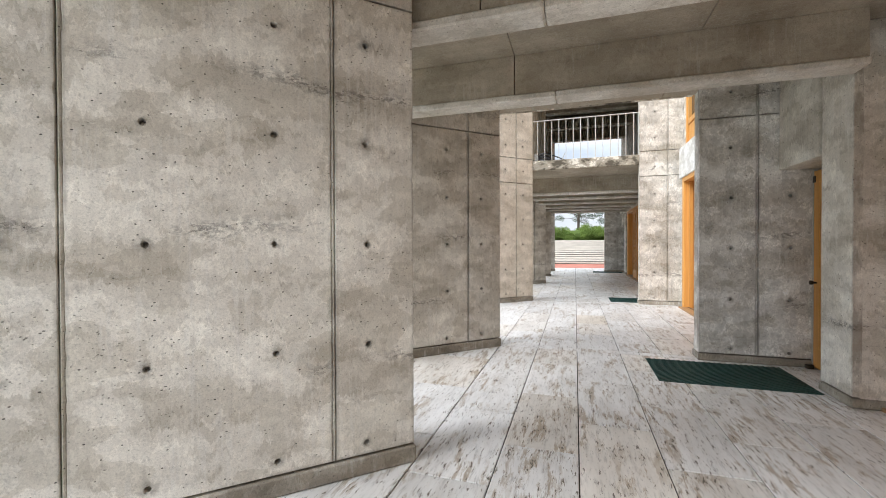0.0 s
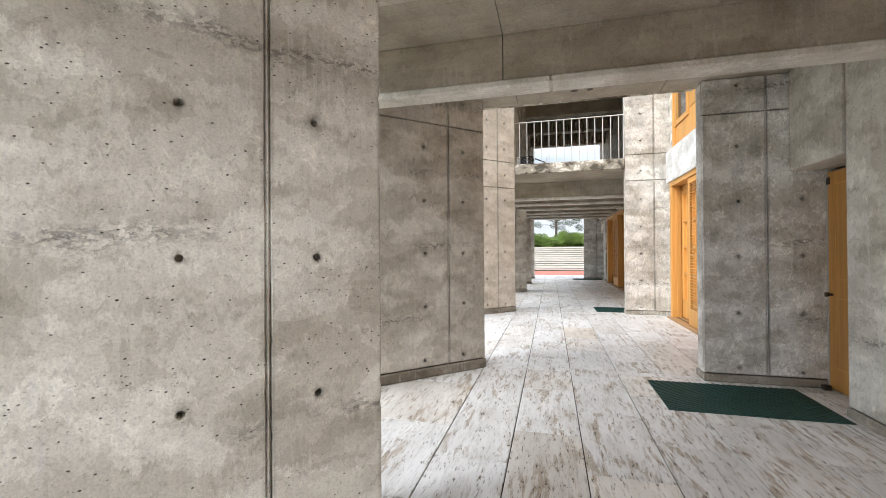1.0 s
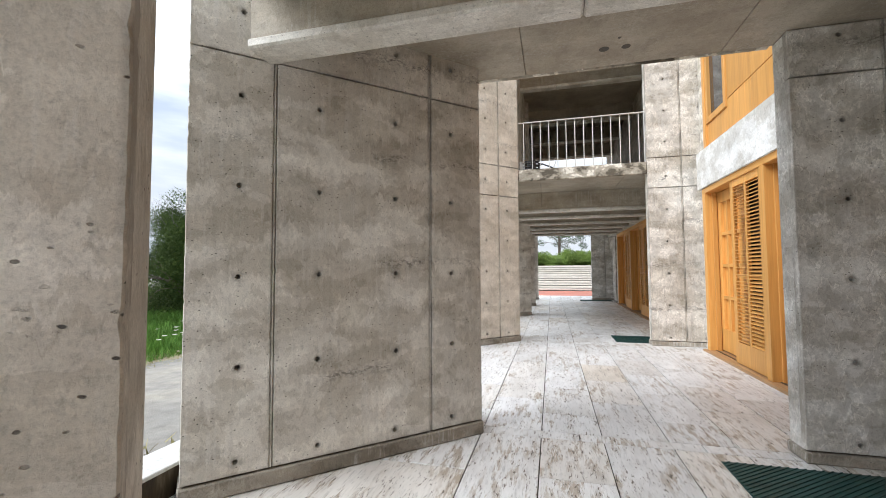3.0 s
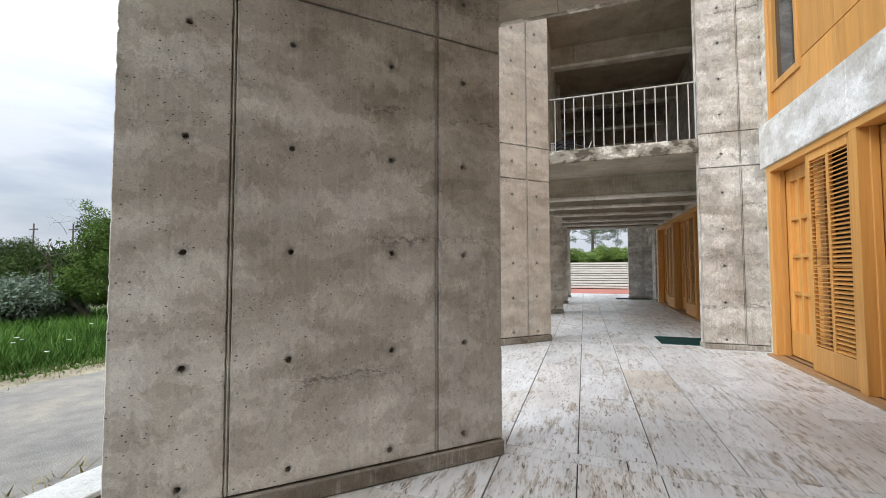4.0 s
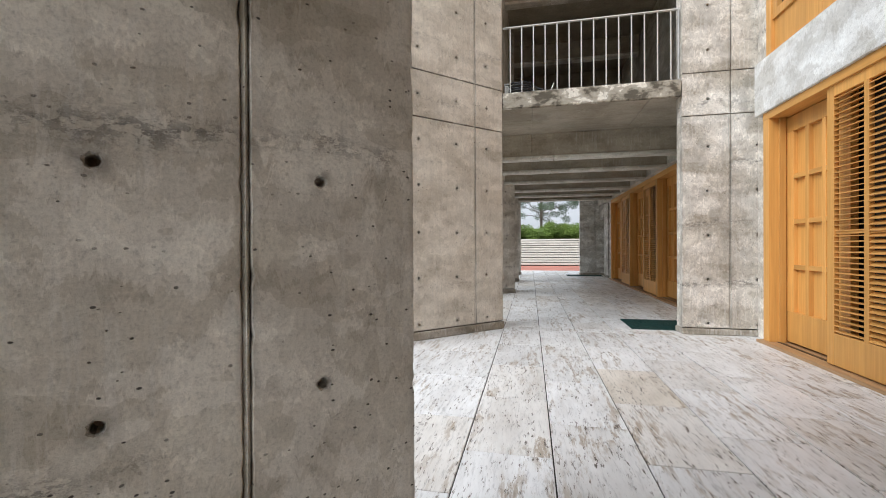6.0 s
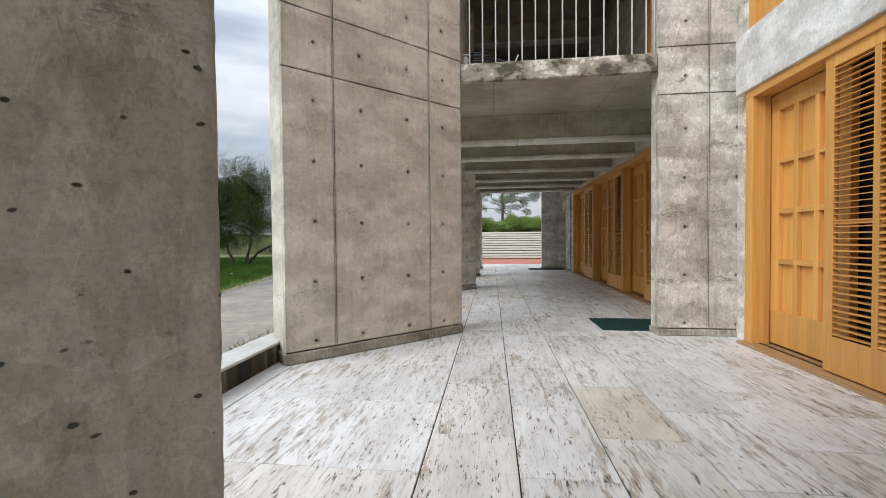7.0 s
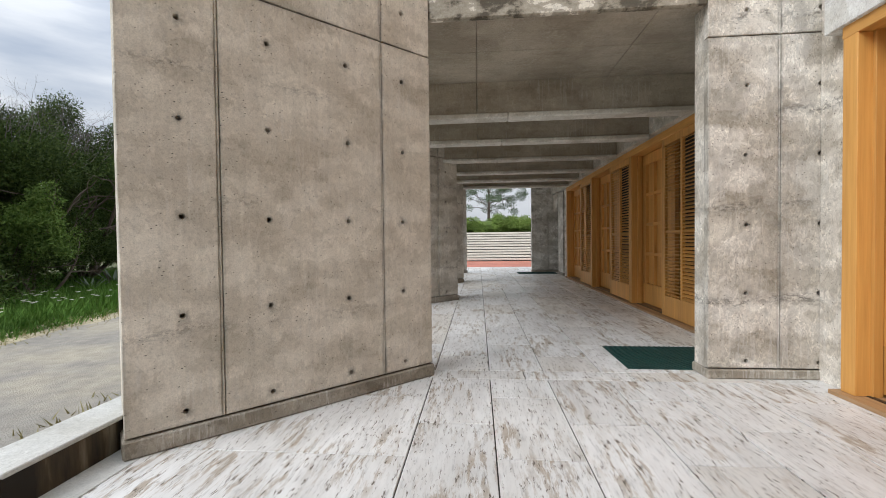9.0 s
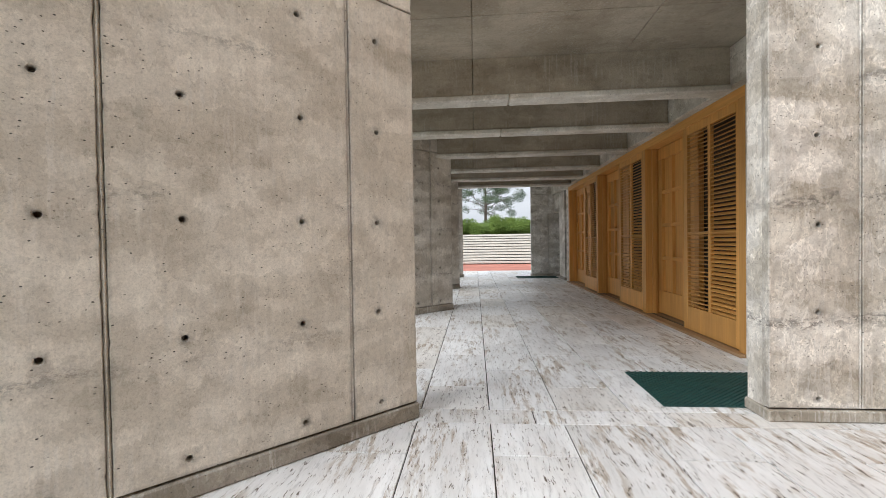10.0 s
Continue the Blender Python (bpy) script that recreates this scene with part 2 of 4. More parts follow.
def plain(name, colour, rough=0.6, metal=0.0, scale=14, amount=0.15, bump=0.1):
    m, n, l, b = mat_new(name, rough, metal)
    p = place(n, l, 3.0)
    f = node_noise(n, l, p, scale, 6, 0.6)
    f2 = node_noise(n, l, p, scale * 0.12, 3)
    c = node_mix(n, l, colour, node_ramp(n, l, f, (0.25, 1 - amount), (0.75, 1 + amount)), 1.0, "MULTIPLY")
    c = node_mix(n, l, c, node_ramp(n, l, f2, (0.3, 1 - amount), (0.7, 1 + amount)), 1.0, "MULTIPLY")
    l.new(c, b.inputs["Base Color"])
    node_bump(n, l, b, f, bump, 0.004)
    return m


def travertine(name="travertine", dark=(0.62, 0.61, 0.595), light=(0.78, 0.78, 0.775)):
    m, n, l, b = mat_new(name, 0.42)
    p = place(n, l, 9.0)
    warp = n.new("ShaderNodeMixRGB")
    warp.blend_type = "ADD"
    warp.inputs[0].default_value = 0.035
    l.new(p, warp.inputs[1])
    wn_ = n.new("ShaderNodeTexNoise")
    wn_.inputs["Scale"].default_value, wn_.inputs["Detail"].default_value = 5.0, 3
    l.new(p, wn_.inputs["Vector"])
    l.new(wn_.outputs["Color"], warp.inputs[2])
    q = warp.outputs["Color"]
    base = node_noise(n, l, node_map(n, l, q, (2.6, 0.9, 1)), 1.6, 6, 0.6)
    col = node_ramp(n, l, base, (0.3, dark), (0.62, light))
    # brownish beds, broken up
    bed_n = node_noise(n, l, node_map(n, l, q, (12, 2.0, 1)), 1.5, 10, 0.74)
    area = node_noise(n, l, node_map(n, l, p, (1.7, 0.8, 1)), 1.3, 4, 0.6)
    beds = node_mix(n, l, node_ramp(n, l, bed_n, (0.50, 0.0), (0.57, 1.0)), node_ramp(n, l, area, (0.45, 0.10), (0.57, 1.0)), 1.0, "MULTIPLY")
    col = node_mix(n, l, col, (0.40, 0.34, 0.27), node_mix(n, l, (0, 0, 0), beds, 0.90))
    fine = node_noise(n, l, node_map(n, l, q, (30, 4, 1)), 1.4, 6, 0.7)
    col = node_mix(n, l, col, node_ramp(n, l, fine, (0.32, 0.66), (0.46, 1.0), (0.66, 1.06)), 0.9, "MULTIPLY")
    col = node_mix(n, l, col, random_tone(n, l, 0.90, 1.05), 1.0, "MULTIPLY")
    turn = n.new("ShaderNodeMath")
    turn.operation = "FRACT"
    mul = n.new("ShaderNodeMath")
    mul.operation = "MULTIPLY"
    mul.inputs[1].default_value = 7.3
    l.new(n.new("ShaderNodeObjectInfo").outputs["Random"], mul.inputs[0])
    l.new(mul.outputs["Value"], turn.inputs[0])
    col = node_mix(n, l, col, node_ramp(n, l, turn.outputs["Value"], (0.70, (1.0, 1.0, 1.0)), (0.95, (0.92, 0.885, 0.835))), 1.0, "MULTIPLY")
    # short dark voids lying along the bedding
    pit = node_noise(n, l, node_map(n, l, q, (46, 10, 1)), 1.3, 6, 0.63)
    pits = node_mix(n, l, node_ramp(n, l, pit, (0.575, 0.0), (0.605, 1.0)), node_ramp(n, l, bed_n, (0.45, 0.0), (0.55, 1.0)), 1.0, "MULTIPLY")
    col = node_mix(n, l, col, (0.10, 0.08, 0.06), pits)
    l.new(col, b.inputs["Base Color"])
    node_bump(n, l, b, node_mix(n, l, fine, pits, 1.0, "SUBTRACT"), 0.25, 0.004)
    l.new(node_ramp(n, l, area, (0.3, 0.34), (0.7, 0.55)), b.inputs["Roughness"])
    return m


TRAVERTINE = travertine()
TRAVERTINE_BROWN = travertine("brown_travertine", (0.55, 0.51, 0.45), (0.73, 0.70, 0.65))


def wood(name, light, dark, along):
    m, n, l, b = mat_new(name, 0.48)
    p = place(n, l, 5.0)
    s = {"z": (22, 22, 0.9), "y": (22, 0.9, 22)}[along]
    g = node_noise(n, l, node_map(n, l, p, s), 1.5, 8, 0.62)
    g2 = node_noise(n, l, node_map(n, l, p, tuple(k * 0.18 for k in s)), 1.6, 4)
    c = node_ramp(n, l, g, (0.3, dark), (0.66, light))
    c = node_mix(n, l, c, node_ramp(n, l, g2, (0.3, 0.84), (0.7, 1.12)), 0.8, "MULTIPLY")
    c = node_mix(n, l, c, random_tone(n, l, 0.86, 1.10), 1.0, "MULTIPLY")
    l.new(c, b.inputs["Base Color"])
    node_bump(n, l, b, g, 0.15, 0.003)
    return m


WOOD = wood("oiled_teak_upright", (0.73, 0.385, 0.105), (0.61, 0.30, 0.075), "z")
WOOD_Y = wood("oiled_teak_level", (0.71, 0.375, 0.105), (0.59, 0.295, 0.075), "y")
SILL = wood("worn_sill_timber", (0.46, 0.29, 0.145), (0.29, 0.17, 0.08), "y")
RUBBER = plain("green_rubber", (0.014, 0.058, 0.052), 0.6, 0, 60, 0.25, 0.3)
STEEL = plain("pale_painted_steel", (0.62, 0.61, 0.58), 0.45, 0.3, 30, 0.08)
# near-black that paints the shade of the rooms behind doors, slats and boards
DARK = plain("painted_interior_shade", (0.035, 0.03, 0.027), 0.8)
DARK_METAL = plain("dark_bronze", (0.09, 0.075, 0.06), 0.4, 0.8)
GROUT = plain("dark_joint", (0.045, 0.04, 0.035), 0.9)
LEAD = plain("tie_plug", (0.10, 0.092, 0.08), 0.75, 0.1, 40, 0.2)
PLASTER = plain("pale_interior", (0.62, 0.60, 0.56), 0.8)
RED_PAVE = plain("red_brick_paving", (0.42, 0.15, 0.10), 0.8, 0, 9, 0.18)
STEP = plain("pale_travertine_step", (0.64, 0.60, 0.53), 0.6, 0, 10, 0.1)
BARK = plain("grey_bark", (0.12, 0.095, 0.075), 0.9, 0, 20, 0.35, 0.6)
PAINT_BLACK = plain("black_tube", (0.03, 0.03, 0.032), 0.4)
FAR_WALL = plain("pale_far_facade", (0.62, 0.62, 0.62), 0.8)


def glass_mat():
    m, n, l, b = mat_new("window_glass", 0.04)
    b.inputs["Base Color"].default_value = (0.03, 0.035, 0.04, 1)
    b.inputs["Specular IOR Level"].default_value = 0.8
    return m


GLASS = glass_mat()


def stained_wall():
    """Low wall face, black with run-off and pale where it was rubbed."""
    m, n, l, b = mat_new("stained_kerb_face", 0.85)
    p = place(n, l)
    s = node_noise(n, l, node_map(n, l, p, (3, 3.2, 0.5)), 1.7, 6, 0.6)
    c = node_ramp(n, l, s, (0.42, (0.016, 0.012, 0.007)), (0.55, (0.065, 0.046, 0.024)), (0.68, (0.22, 0.18, 0.125)))
    l.new(c, b.inputs["Base Color"])
    node_bump(n, l, b, s, 0.3, 0.01)
    return m


STAINED = stained_wall()


def gravel_mat():
    m, n, l, b = mat_new("gravel_track", 0.95)
    p = place(n, l)
    v = n.new("ShaderNodeTexVoronoi")
    v.inputs["Scale"].default_value = 85
    l.new(p, v.inputs["Vector"])
    big = node_noise(n, l, p, 0.55, 6, 0.6)
    mid = node_noise(n, l, p, 6, 5, 0.65)
    c = node_ramp(n, l, big, (0.34, (0.235, 0.228, 0.212)), (0.5, (0.315, 0.295, 0.26)), (0.62, (0.41, 0.37, 0.30)))
    c = node_mix(n, l, c, node_ramp(n, l, v.outputs["Distance"], (0.1, 1.15), (0.6, 0.85)), 0.6, "MULTIPLY")
    c = node_mix(n, l, c, node_ramp(n, l, mid, (0.3, 0.75), (0.7, 1.2)), 0.8, "MULTIPLY")
    l.new(c, b.inputs["Base Color"])
    node_bump(n, l, b, v.outputs["Distance"], 0.5, 0.008)
    return m


GRAVEL = gravel_mat()
SOIL = plain("grassy_soil", (0.11, 0.12, 0.05), 0.95, 0, 5, 0.35, 0.5)


def leaf_mat(name, a, c, rough=0.75):
    m, n, l, b = mat_new(name, rough)
    g = n.new("ShaderNodeNewGeometry")
    col = node_ramp(n, l, g.outputs["Random Per Island"], (0.0, a), (1.0, c))
    big = node_noise(n, l, g.outputs["Position"], 0.9, 4)
    col = node_mix(n, l, col, node_ramp(n, l, big, (0.3, 0.65), (0.7, 1.3)), 0.9, "MULTIPLY")
    l.new(col, b.inputs["Base Color"])
    b.inputs["Specular IOR Level"].default_value = 0.2
    return m


LEAF_DARK = leaf_mat("dark_shrub_leaf", (0.024, 0.052, 0.010), (0.098, 0.142, 0.032))
TWIG = plain("mauve_grey_twig", (0.13, 0.11, 0.112), 0.9, 0, 20, 0.25)
LEAF_GREEN = leaf_mat("bright_leaf", (0.08, 0.15, 0.03), (0.17, 0.25, 0.055))
LEAF_GREY = leaf_mat("grey_green_leaf", (0.16, 0.21, 0.15), (0.30, 0.36, 0.27))
LEAF_HEDGE = leaf_mat("hedge_leaf", (0.10, 0.18, 0.03), (0.25, 0.33, 0.085))
LEAF_PINE = leaf_mat("pine_needle", (0.06, 0.10, 0.05), (0.13, 0.18, 0.09))
GRASS = leaf_mat("grass_blade", (0.06, 0.15, 0.02), (0.15, 0.27, 0.05))
SAND = plain("dry_sandy_edge", (0.42, 0.37, 0.26), 0.95, 0, 12, 0.3, 0.5)
STRAW = leaf_mat("dry_grass_blade", (0.22, 0.20, 0.09), (0.40, 0.36, 0.18))
PETAL = plain("white_petal", (0.8, 0.78, 0.66), 0.6)


# ---------- building helpers ----------
def part(name, bm, material, parent=None, label="", matrix=None, smooth=False):
    me = bpy.data.meshes.new(name)
    bm.to_mesh(me)
    bm.free()
    me.materials.append(material)
    if smooth:
        me.polygons.foreach_set("use_smooth", [True] * len(me.polygons))
    ob = new(name, me)
    if parent:
        ob.parent = parent
    if matrix is not None:
        ob.matrix_local = matrix
    if label:
        tagged(ob, label)
    return ob


def piece(name, me, parent, matrix):
    ob = new(name, me)
    ob.parent = parent
    ob.matrix_local = matrix
    return ob


def empty(name, m=None, **tags):
    ob = new(name)
    if m is not None:
        ob.matrix_world = m
    return tagged(ob, **tags)


def box(x0, x1, y0, y1, z0, z1, bevel=0.004, bm=None):
    made = bm or bmesh.new()
    vs = [made.verts.new((x, y, z)) for x in (x0, x1) for y in (y0, y1) for z in (z0, z1)]
    fs = [made.faces.new([vs[i] for i in f]) for f in ((0, 1, 3, 2), (4, 6, 7, 5), (0, 4, 5, 1), (2, 3, 7, 6), (0, 2, 6, 4), (1, 5, 7, 3))]
    if bevel:
        edges = list({e for f in fs for e in f.edges})
        bmesh.ops.bevel(made, geom=edges, offset=bevel, segments=1, affect="EDGES")
    return made


def tube(bm, pts, radii, sides=6):
    rings = []
    for i, p in enumerate(pts):
        p = Vector(p)
        d = (Vector(pts[min(i + 1, len(pts) - 1)]) - Vector(pts[max(i - 1, 0)])).normalized()
        a = d.orthogonal().normalized()
        c = d.cross(a)
        rings.append([bm.verts.new(p + (a * math.cos(k * math.tau / sides) + c * math.sin(k * math.tau / sides)) * radii[i]) for k in range(sides)])
    for r0, r1 in zip(rings, rings[1:]):
        for k in range(sides):
            bm.faces.new((r0[k], r0[(k + 1) % sides], r1[(k + 1) % sides], r1[k]))
    bm.faces.new(rings[0][::-1])
    bm.faces.new(rings[-1])
    return bm


HOLE_R = 0.0175


def cast_panel(u0, u1, v0, v1, us, vs, depth=0.075, edge=0.004):
    """A cast face with ragged round tie holes sunk into it; local x along, z up, the face looks to -y."""
    bm = bmesh.new()
    rim, brink = bm.verts.layers.float.new("rim"), bm.verts.layers.float.new("brink")
    us = [u for u in sorted(us) if u0 + 0.055 < u < u1 - 0.055]
    vs = [v for v in sorted(vs) if v0 + 0.055 < v < v1 - 0.055]
    a0, a1, b0, b1 = u0 + edge, u1 - edge, v0 + edge, v1 - edge
    m = 0.028
    c0, c1, d0, d1 = a0 + m, a1 - m, b0 + m, b1 - m

    def vert(p, worn=0.0, stain=0.0):
        made = bm.verts.new(p)
        made[brink], made[rim] = worn, stain
        return made

    def quad(pts, worn=(0, 0, 0, 0)):
        bm.faces.new([vert(p, k) for p, k in zip(pts, worn)])

    if us and vs:
        ue = [c0] + [(p + q) / 2 for p, q in zip(us, us[1:])] + [c1]
        ve = [d0] + [(p + q) / 2 for p, q in zip(vs, vs[1:])] + [d1]
        for i, u in enumerate(us):
            for j, v in enumerate(vs):
                cx, cz = u + random.uniform(-0.008, 0.008), v + random.uniform(-0.008, 0.008)
                l, r, d, t = ue[i], ue[i + 1], ve[j], ve[j + 1]
                angs = sorted({round(k * math.tau / 14, 5) for k in range(14)} | {round(math.atan2(z - cz, x - cx) % math.tau, 5) for x in (l, r) for z in (d, t)})
                spread, rings = random.uniform(1.8, 4.2), []
                for a in angs:
                    ca, sa = math.cos(a), math.sin(a)
                    k = min((((r if ca > 0 else l) - cx) / ca) if abs(ca) > 1e-6 else 1e9, (((t if sa > 0 else d) - cz) / sa) if abs(sa) > 1e-6 else 1e9)
                    lip = HOLE_R * random.uniform(1.08, 1.45)
                    halo = max(min(HOLE_R * spread * random.uniform(0.8, 1.3), k * 0.85), lip + 0.001)
                    rings.append([vert((cx + ca * f, y, cz + sa * f), 0, g) for f, y, g in ((k, 0, 0), (halo, 0, 0), (lip, 0, 0.9), (HOLE_R * 0.95, 0.008, 1.0), (HOLE_R * 0.8, 0.06, 1.0))])
                for k in range(len(angs)):
                    for e, f in zip(range(4), range(1, 5)):
                        g, h = rings[k], rings[(k + 1) % len(angs)]
                        bm.faces.new((g[e], h[e], h[f], g[f]))
                bm.faces.new([g[4] for g in rings])
    else:
        quad(((c0, 0, d0), (c1, 0, d0), (c1, 0, d1), (c0, 0, d1)))
    # worn level edges
    for (p, q, s, t, i0, i1) in (((a0, b0), (a1, b0), (u1, v0), (u0, v0), (c0, d0), (c1, d0)), ((a1, b1), (a0, b1), (u0, v1), (u1, v1), (c1, d1), (c0, d1))):
        quad(((i0[0], 0, i0[1]), (i1[0], 0, i1[1]), (q[0], 0, q[1]), (p[0], 0, p[1])), (0, 0, 0.8, 0.8))
        quad(((p[0], 0, p[1]), (q[0], 0, q[1]), (s[0], edge, s[1]), (t[0], edge, t[1])), (0.8, 0.8, 1, 1))
        quad(((t[0], edge, t[1]), (s[0], edge, s[1]), (s[0], depth, s[1]), (t[0], depth, t[1])), (1, 1, 1, 1))
    # chipped upright edges
    n = max(2, int((v1 - v0) / 0.03))
    for core, inner, outer, sign in ((c0, a0, u0, 1), (c1, a1, u1, -1)):
        prev = None
        for k in range(n + 1):
            z, zi, zc = v0 + (v1 - v0) * k / n, b0 + (b1 - b0) * k / n, d0 + (d1 - d0) * k / n
            r = 0.0 if k in (0, n) else min(0.011, 0.0008 + abs(random.gauss(0, 0.0016)) + (0.006 if random.random() < 0.05 else 0.0))
            cur = ((core, 0, zc), (inner + sign * r * 0.9, 0, zi), (outer + sign * r * 0.7, edge + r * 0.7, z), (outer + sign * r * 0.5, depth, z))
            if prev:
                for e, f, wear in ((0, 1, (0, 0, 0.8, 0.8)), (1, 2, (0.8, 0.8, 1, 1)), (2, 3, (1, 1, 1, 1))):
                    pts = (prev[e], cur[e], cur[f], prev[f])
                    quad(pts if sign > 0 else pts[::-1], wear if sign > 0 else wear[::-1])
            prev = cur
    bm.normal_update()
    for f in bm.faces:
        if f.normal.y > 0.9:
            f.normal_flip()
    return bm


def cast_wall(name, m, u0, u1, thick, z1, grooves, us, levels, rows, label, stuff=None):
    """A cast wall: core, tall panels between V joints, level joints, plinth."""
    stuff = stuff or CONCRETE
    wall = empty(name, m, label=label, category="wall", kind="structure")
    part("core", box(u0 + 0.009, u1 - 0.009, 0.07, thick, 0.0, z1, 0.006), stuff, wall)
    cols = [u0] + list(grooves) + [u1]
    for k, (a, b) in enumerate(zip(cols, cols[1:])):
        a2, b2 = a + (0.012 if k else 0.0), b - (0.012 if k < len(cols) - 2 else 0.0)
        for c, d in zip(levels, levels[1:]):
            part("panel", cast_panel(a2, b2, c + 0.006, d - 0.006, us, rows), stuff, wall)
    for g in grooves:
        bm = bmesh.new()
        for z0, zz in zip(levels, levels[1:]):
            vs = [bm.verts.new((g + x, y, z)) for z in (z0 + 0.006, zz - 0.006) for x, y in ((-0.0122, 0.024), (-0.0064, 0.011), (0, 0.001), (0.0064, 0.011), (0.0122, 0.024))]
            for q in range(4):
                bm.faces.new((vs[q], vs[q + 1], vs[q + 6], vs[q + 5]))
        part("joint_ridge", bm, stuff, wall)
    part("plinth", box(u0 - 0.012, u1 + 0.012, -0.014, thick + 0.012, 0.0, levels[0] - 0.008, 0.012), PLINTH, wall, "damp dark plinth")
    return wall


# ---------- large structure ----------
ROWS_Z = [0.22 + 0.6675 * k for k in range(5)] + [3.53] + [4.20 + 0.6675 * k for k in range(7)]
LEVELS = [0.13, 3.20, 3.87, 6.9, 8.6]
FIN_G, FIN_U = (-1.923, -0.566), (-2.16, -1.58, -0.915, -0.34)
FINS = [(-4.1, "wall_1"), (2.748, "wall_2"), (6.295, "wall_3"), (11.68, "wall_4"), (17.05, "wall_5"), (20.95, "wall_6"), (24.9, "wall_7")]
for fy, fname in FINS:
    fx = {"wall_2": -1.117, "wall_3": -1.105}.get(fname, -1.125)
    cast_wall(fname, pose(fx, fy, 0, 0, 0, 45), -2.50, 0.0, 0.46, 8.6, FIN_G, FIN_U, LEVELS, ROWS_Z,
              "cast concrete wall with tie holes and ridged joints", CONCRETE_WARM if fname == "wall_4" else CONCRETE)

PIER_ROWS = [0.17 + 0.66 * k for k in range(5)] + [3.52] + [4.25 + 0.6675 * k for k in range(7)]
for py, pname, g, us, top in ((6.30, "wall_8", 0.66, (0.366, 1.01), 3.62), (11.71, "wall_9", 0.65, (0.35, 1.01), 8.6), (25.0, "wall_10", 0.66, (0.366, 1.01), 3.62)):
    lv = [0.10, 3.20, top] if top < 4 else [0.10, 3.28, 3.92, 6.9, 8.6]
    cast_wall(pname, pose(1.556, py, 0), 0.0, 1.30, 0.27, top, (g,), us, lv, PIER_ROWS,
              "streaked grey cast concrete pier beside the covered walk", PIER_WARM if pname == "wall_9" else PIER)


def slab(name, x0, x1, y0, y1, z0, z1, material, label, joints=()):
    bm = bmesh.new()
    xs_ = [x0, -0.65, 1.15, x1]
    ys_ = [y0] + [j for j in joints] + [y1]
    for a, c in zip(xs_, xs_[1:]):
        for d, e in zip(ys_, ys_[1:]):
            box(a + 0.003, c - 0.003, d + 0.003, e - 0.003, z0, z1 - 0.05, 0.003, bm)
    box(x0, x1, y0, y1, z0 + 0.03, z1, 0, bm)
    s = part(name, bm, material)
    return tagged(s, label, "ceiling", kind="structure")


# covered walk, near part and far part, two storeys
X0, X1 = -2.42, 2.86
CEIL = 3.62
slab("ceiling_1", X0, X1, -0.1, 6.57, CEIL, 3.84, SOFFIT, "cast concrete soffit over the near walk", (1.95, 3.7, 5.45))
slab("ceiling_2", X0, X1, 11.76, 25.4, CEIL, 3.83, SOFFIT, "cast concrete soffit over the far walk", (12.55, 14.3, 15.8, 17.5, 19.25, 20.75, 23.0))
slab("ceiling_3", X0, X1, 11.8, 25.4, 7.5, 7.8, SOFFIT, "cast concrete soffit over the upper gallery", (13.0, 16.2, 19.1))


def beam(name, y, z0, z1, x0=X0, x1=2.44, t=0.20, joint=-0.65):
    b = empty(name, pose(0, y, 0), label="cast concrete cross beam with a pale projecting lip", category="beam", kind="structure")
    for a, c in ((x0, joint - 0.004), (joint + 0.004, x1)):
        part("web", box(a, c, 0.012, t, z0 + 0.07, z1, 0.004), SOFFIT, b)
    for a, c in ((x0, -0.215), (-0.209, x1)):
        part("lip", box(a, c, -0.026, t + 0.026, z0, z0 + 0.072, 0.014), LIP, b, "pale chipped lip, lightened for the light on its edge")
    return b


for k, by in enumerate((1.12, 2.85, 4.58)):
    beam("beam_near", by, 3.11, CEIL)
for k, by in enumerate((13.50, 15.06, 16.78, 18.58, 20.12, 21.6)):
    beam("beam_far", by, 3.10, CEIL, x1=2.335)
for k, by in enumerate((14.6, 17.9, 20.3, 22.8)):
    beam("beam_upper", by, 6.92, 7.5)

# weathered slab edge of the bridge
edge = tagged(part("slab_edge", box(-1.13, 1.55, 11.70, 11.765, 3.585, 3.845, 0.012), LEDGE), "chipped and weathered concrete slab edge", "slab", kind="structure")
near_edge = tagged(part("slab_edge_near", box(X0, 1.55, 6.566, 6.62, 3.61, 3.85, 0.012), LEDGE), "cast concrete slab edge", "slab", kind="structure")

# rust-rimmed anchor holes in the near soffit
for hx, hy, hr in ((0.08, 6.22, 0.045), (0.27, 6.22, 0.04), (0.19, 6.05, 0.015)):
    hb = bmesh.new()
    tube(hb, ((hx, hy, CEIL - 0.002), (hx, hy, CEIL + 0.02)), (hr, hr * 0.8), 14)
    tagged(part("anchor_plug", hb, LEAD), "dark anchor plug in the concrete soffit", "plug", kind="structure")
# added wall, out of view, that blocks light from the gallery's open side
tagged(part("wall_20", box(-1.45, -1.25, 12.9, 25.4, 3.86, 7.5, 0), CONCRETE), "added unseen concrete wall that keeps light out of the gallery", "wall", kind="structure")

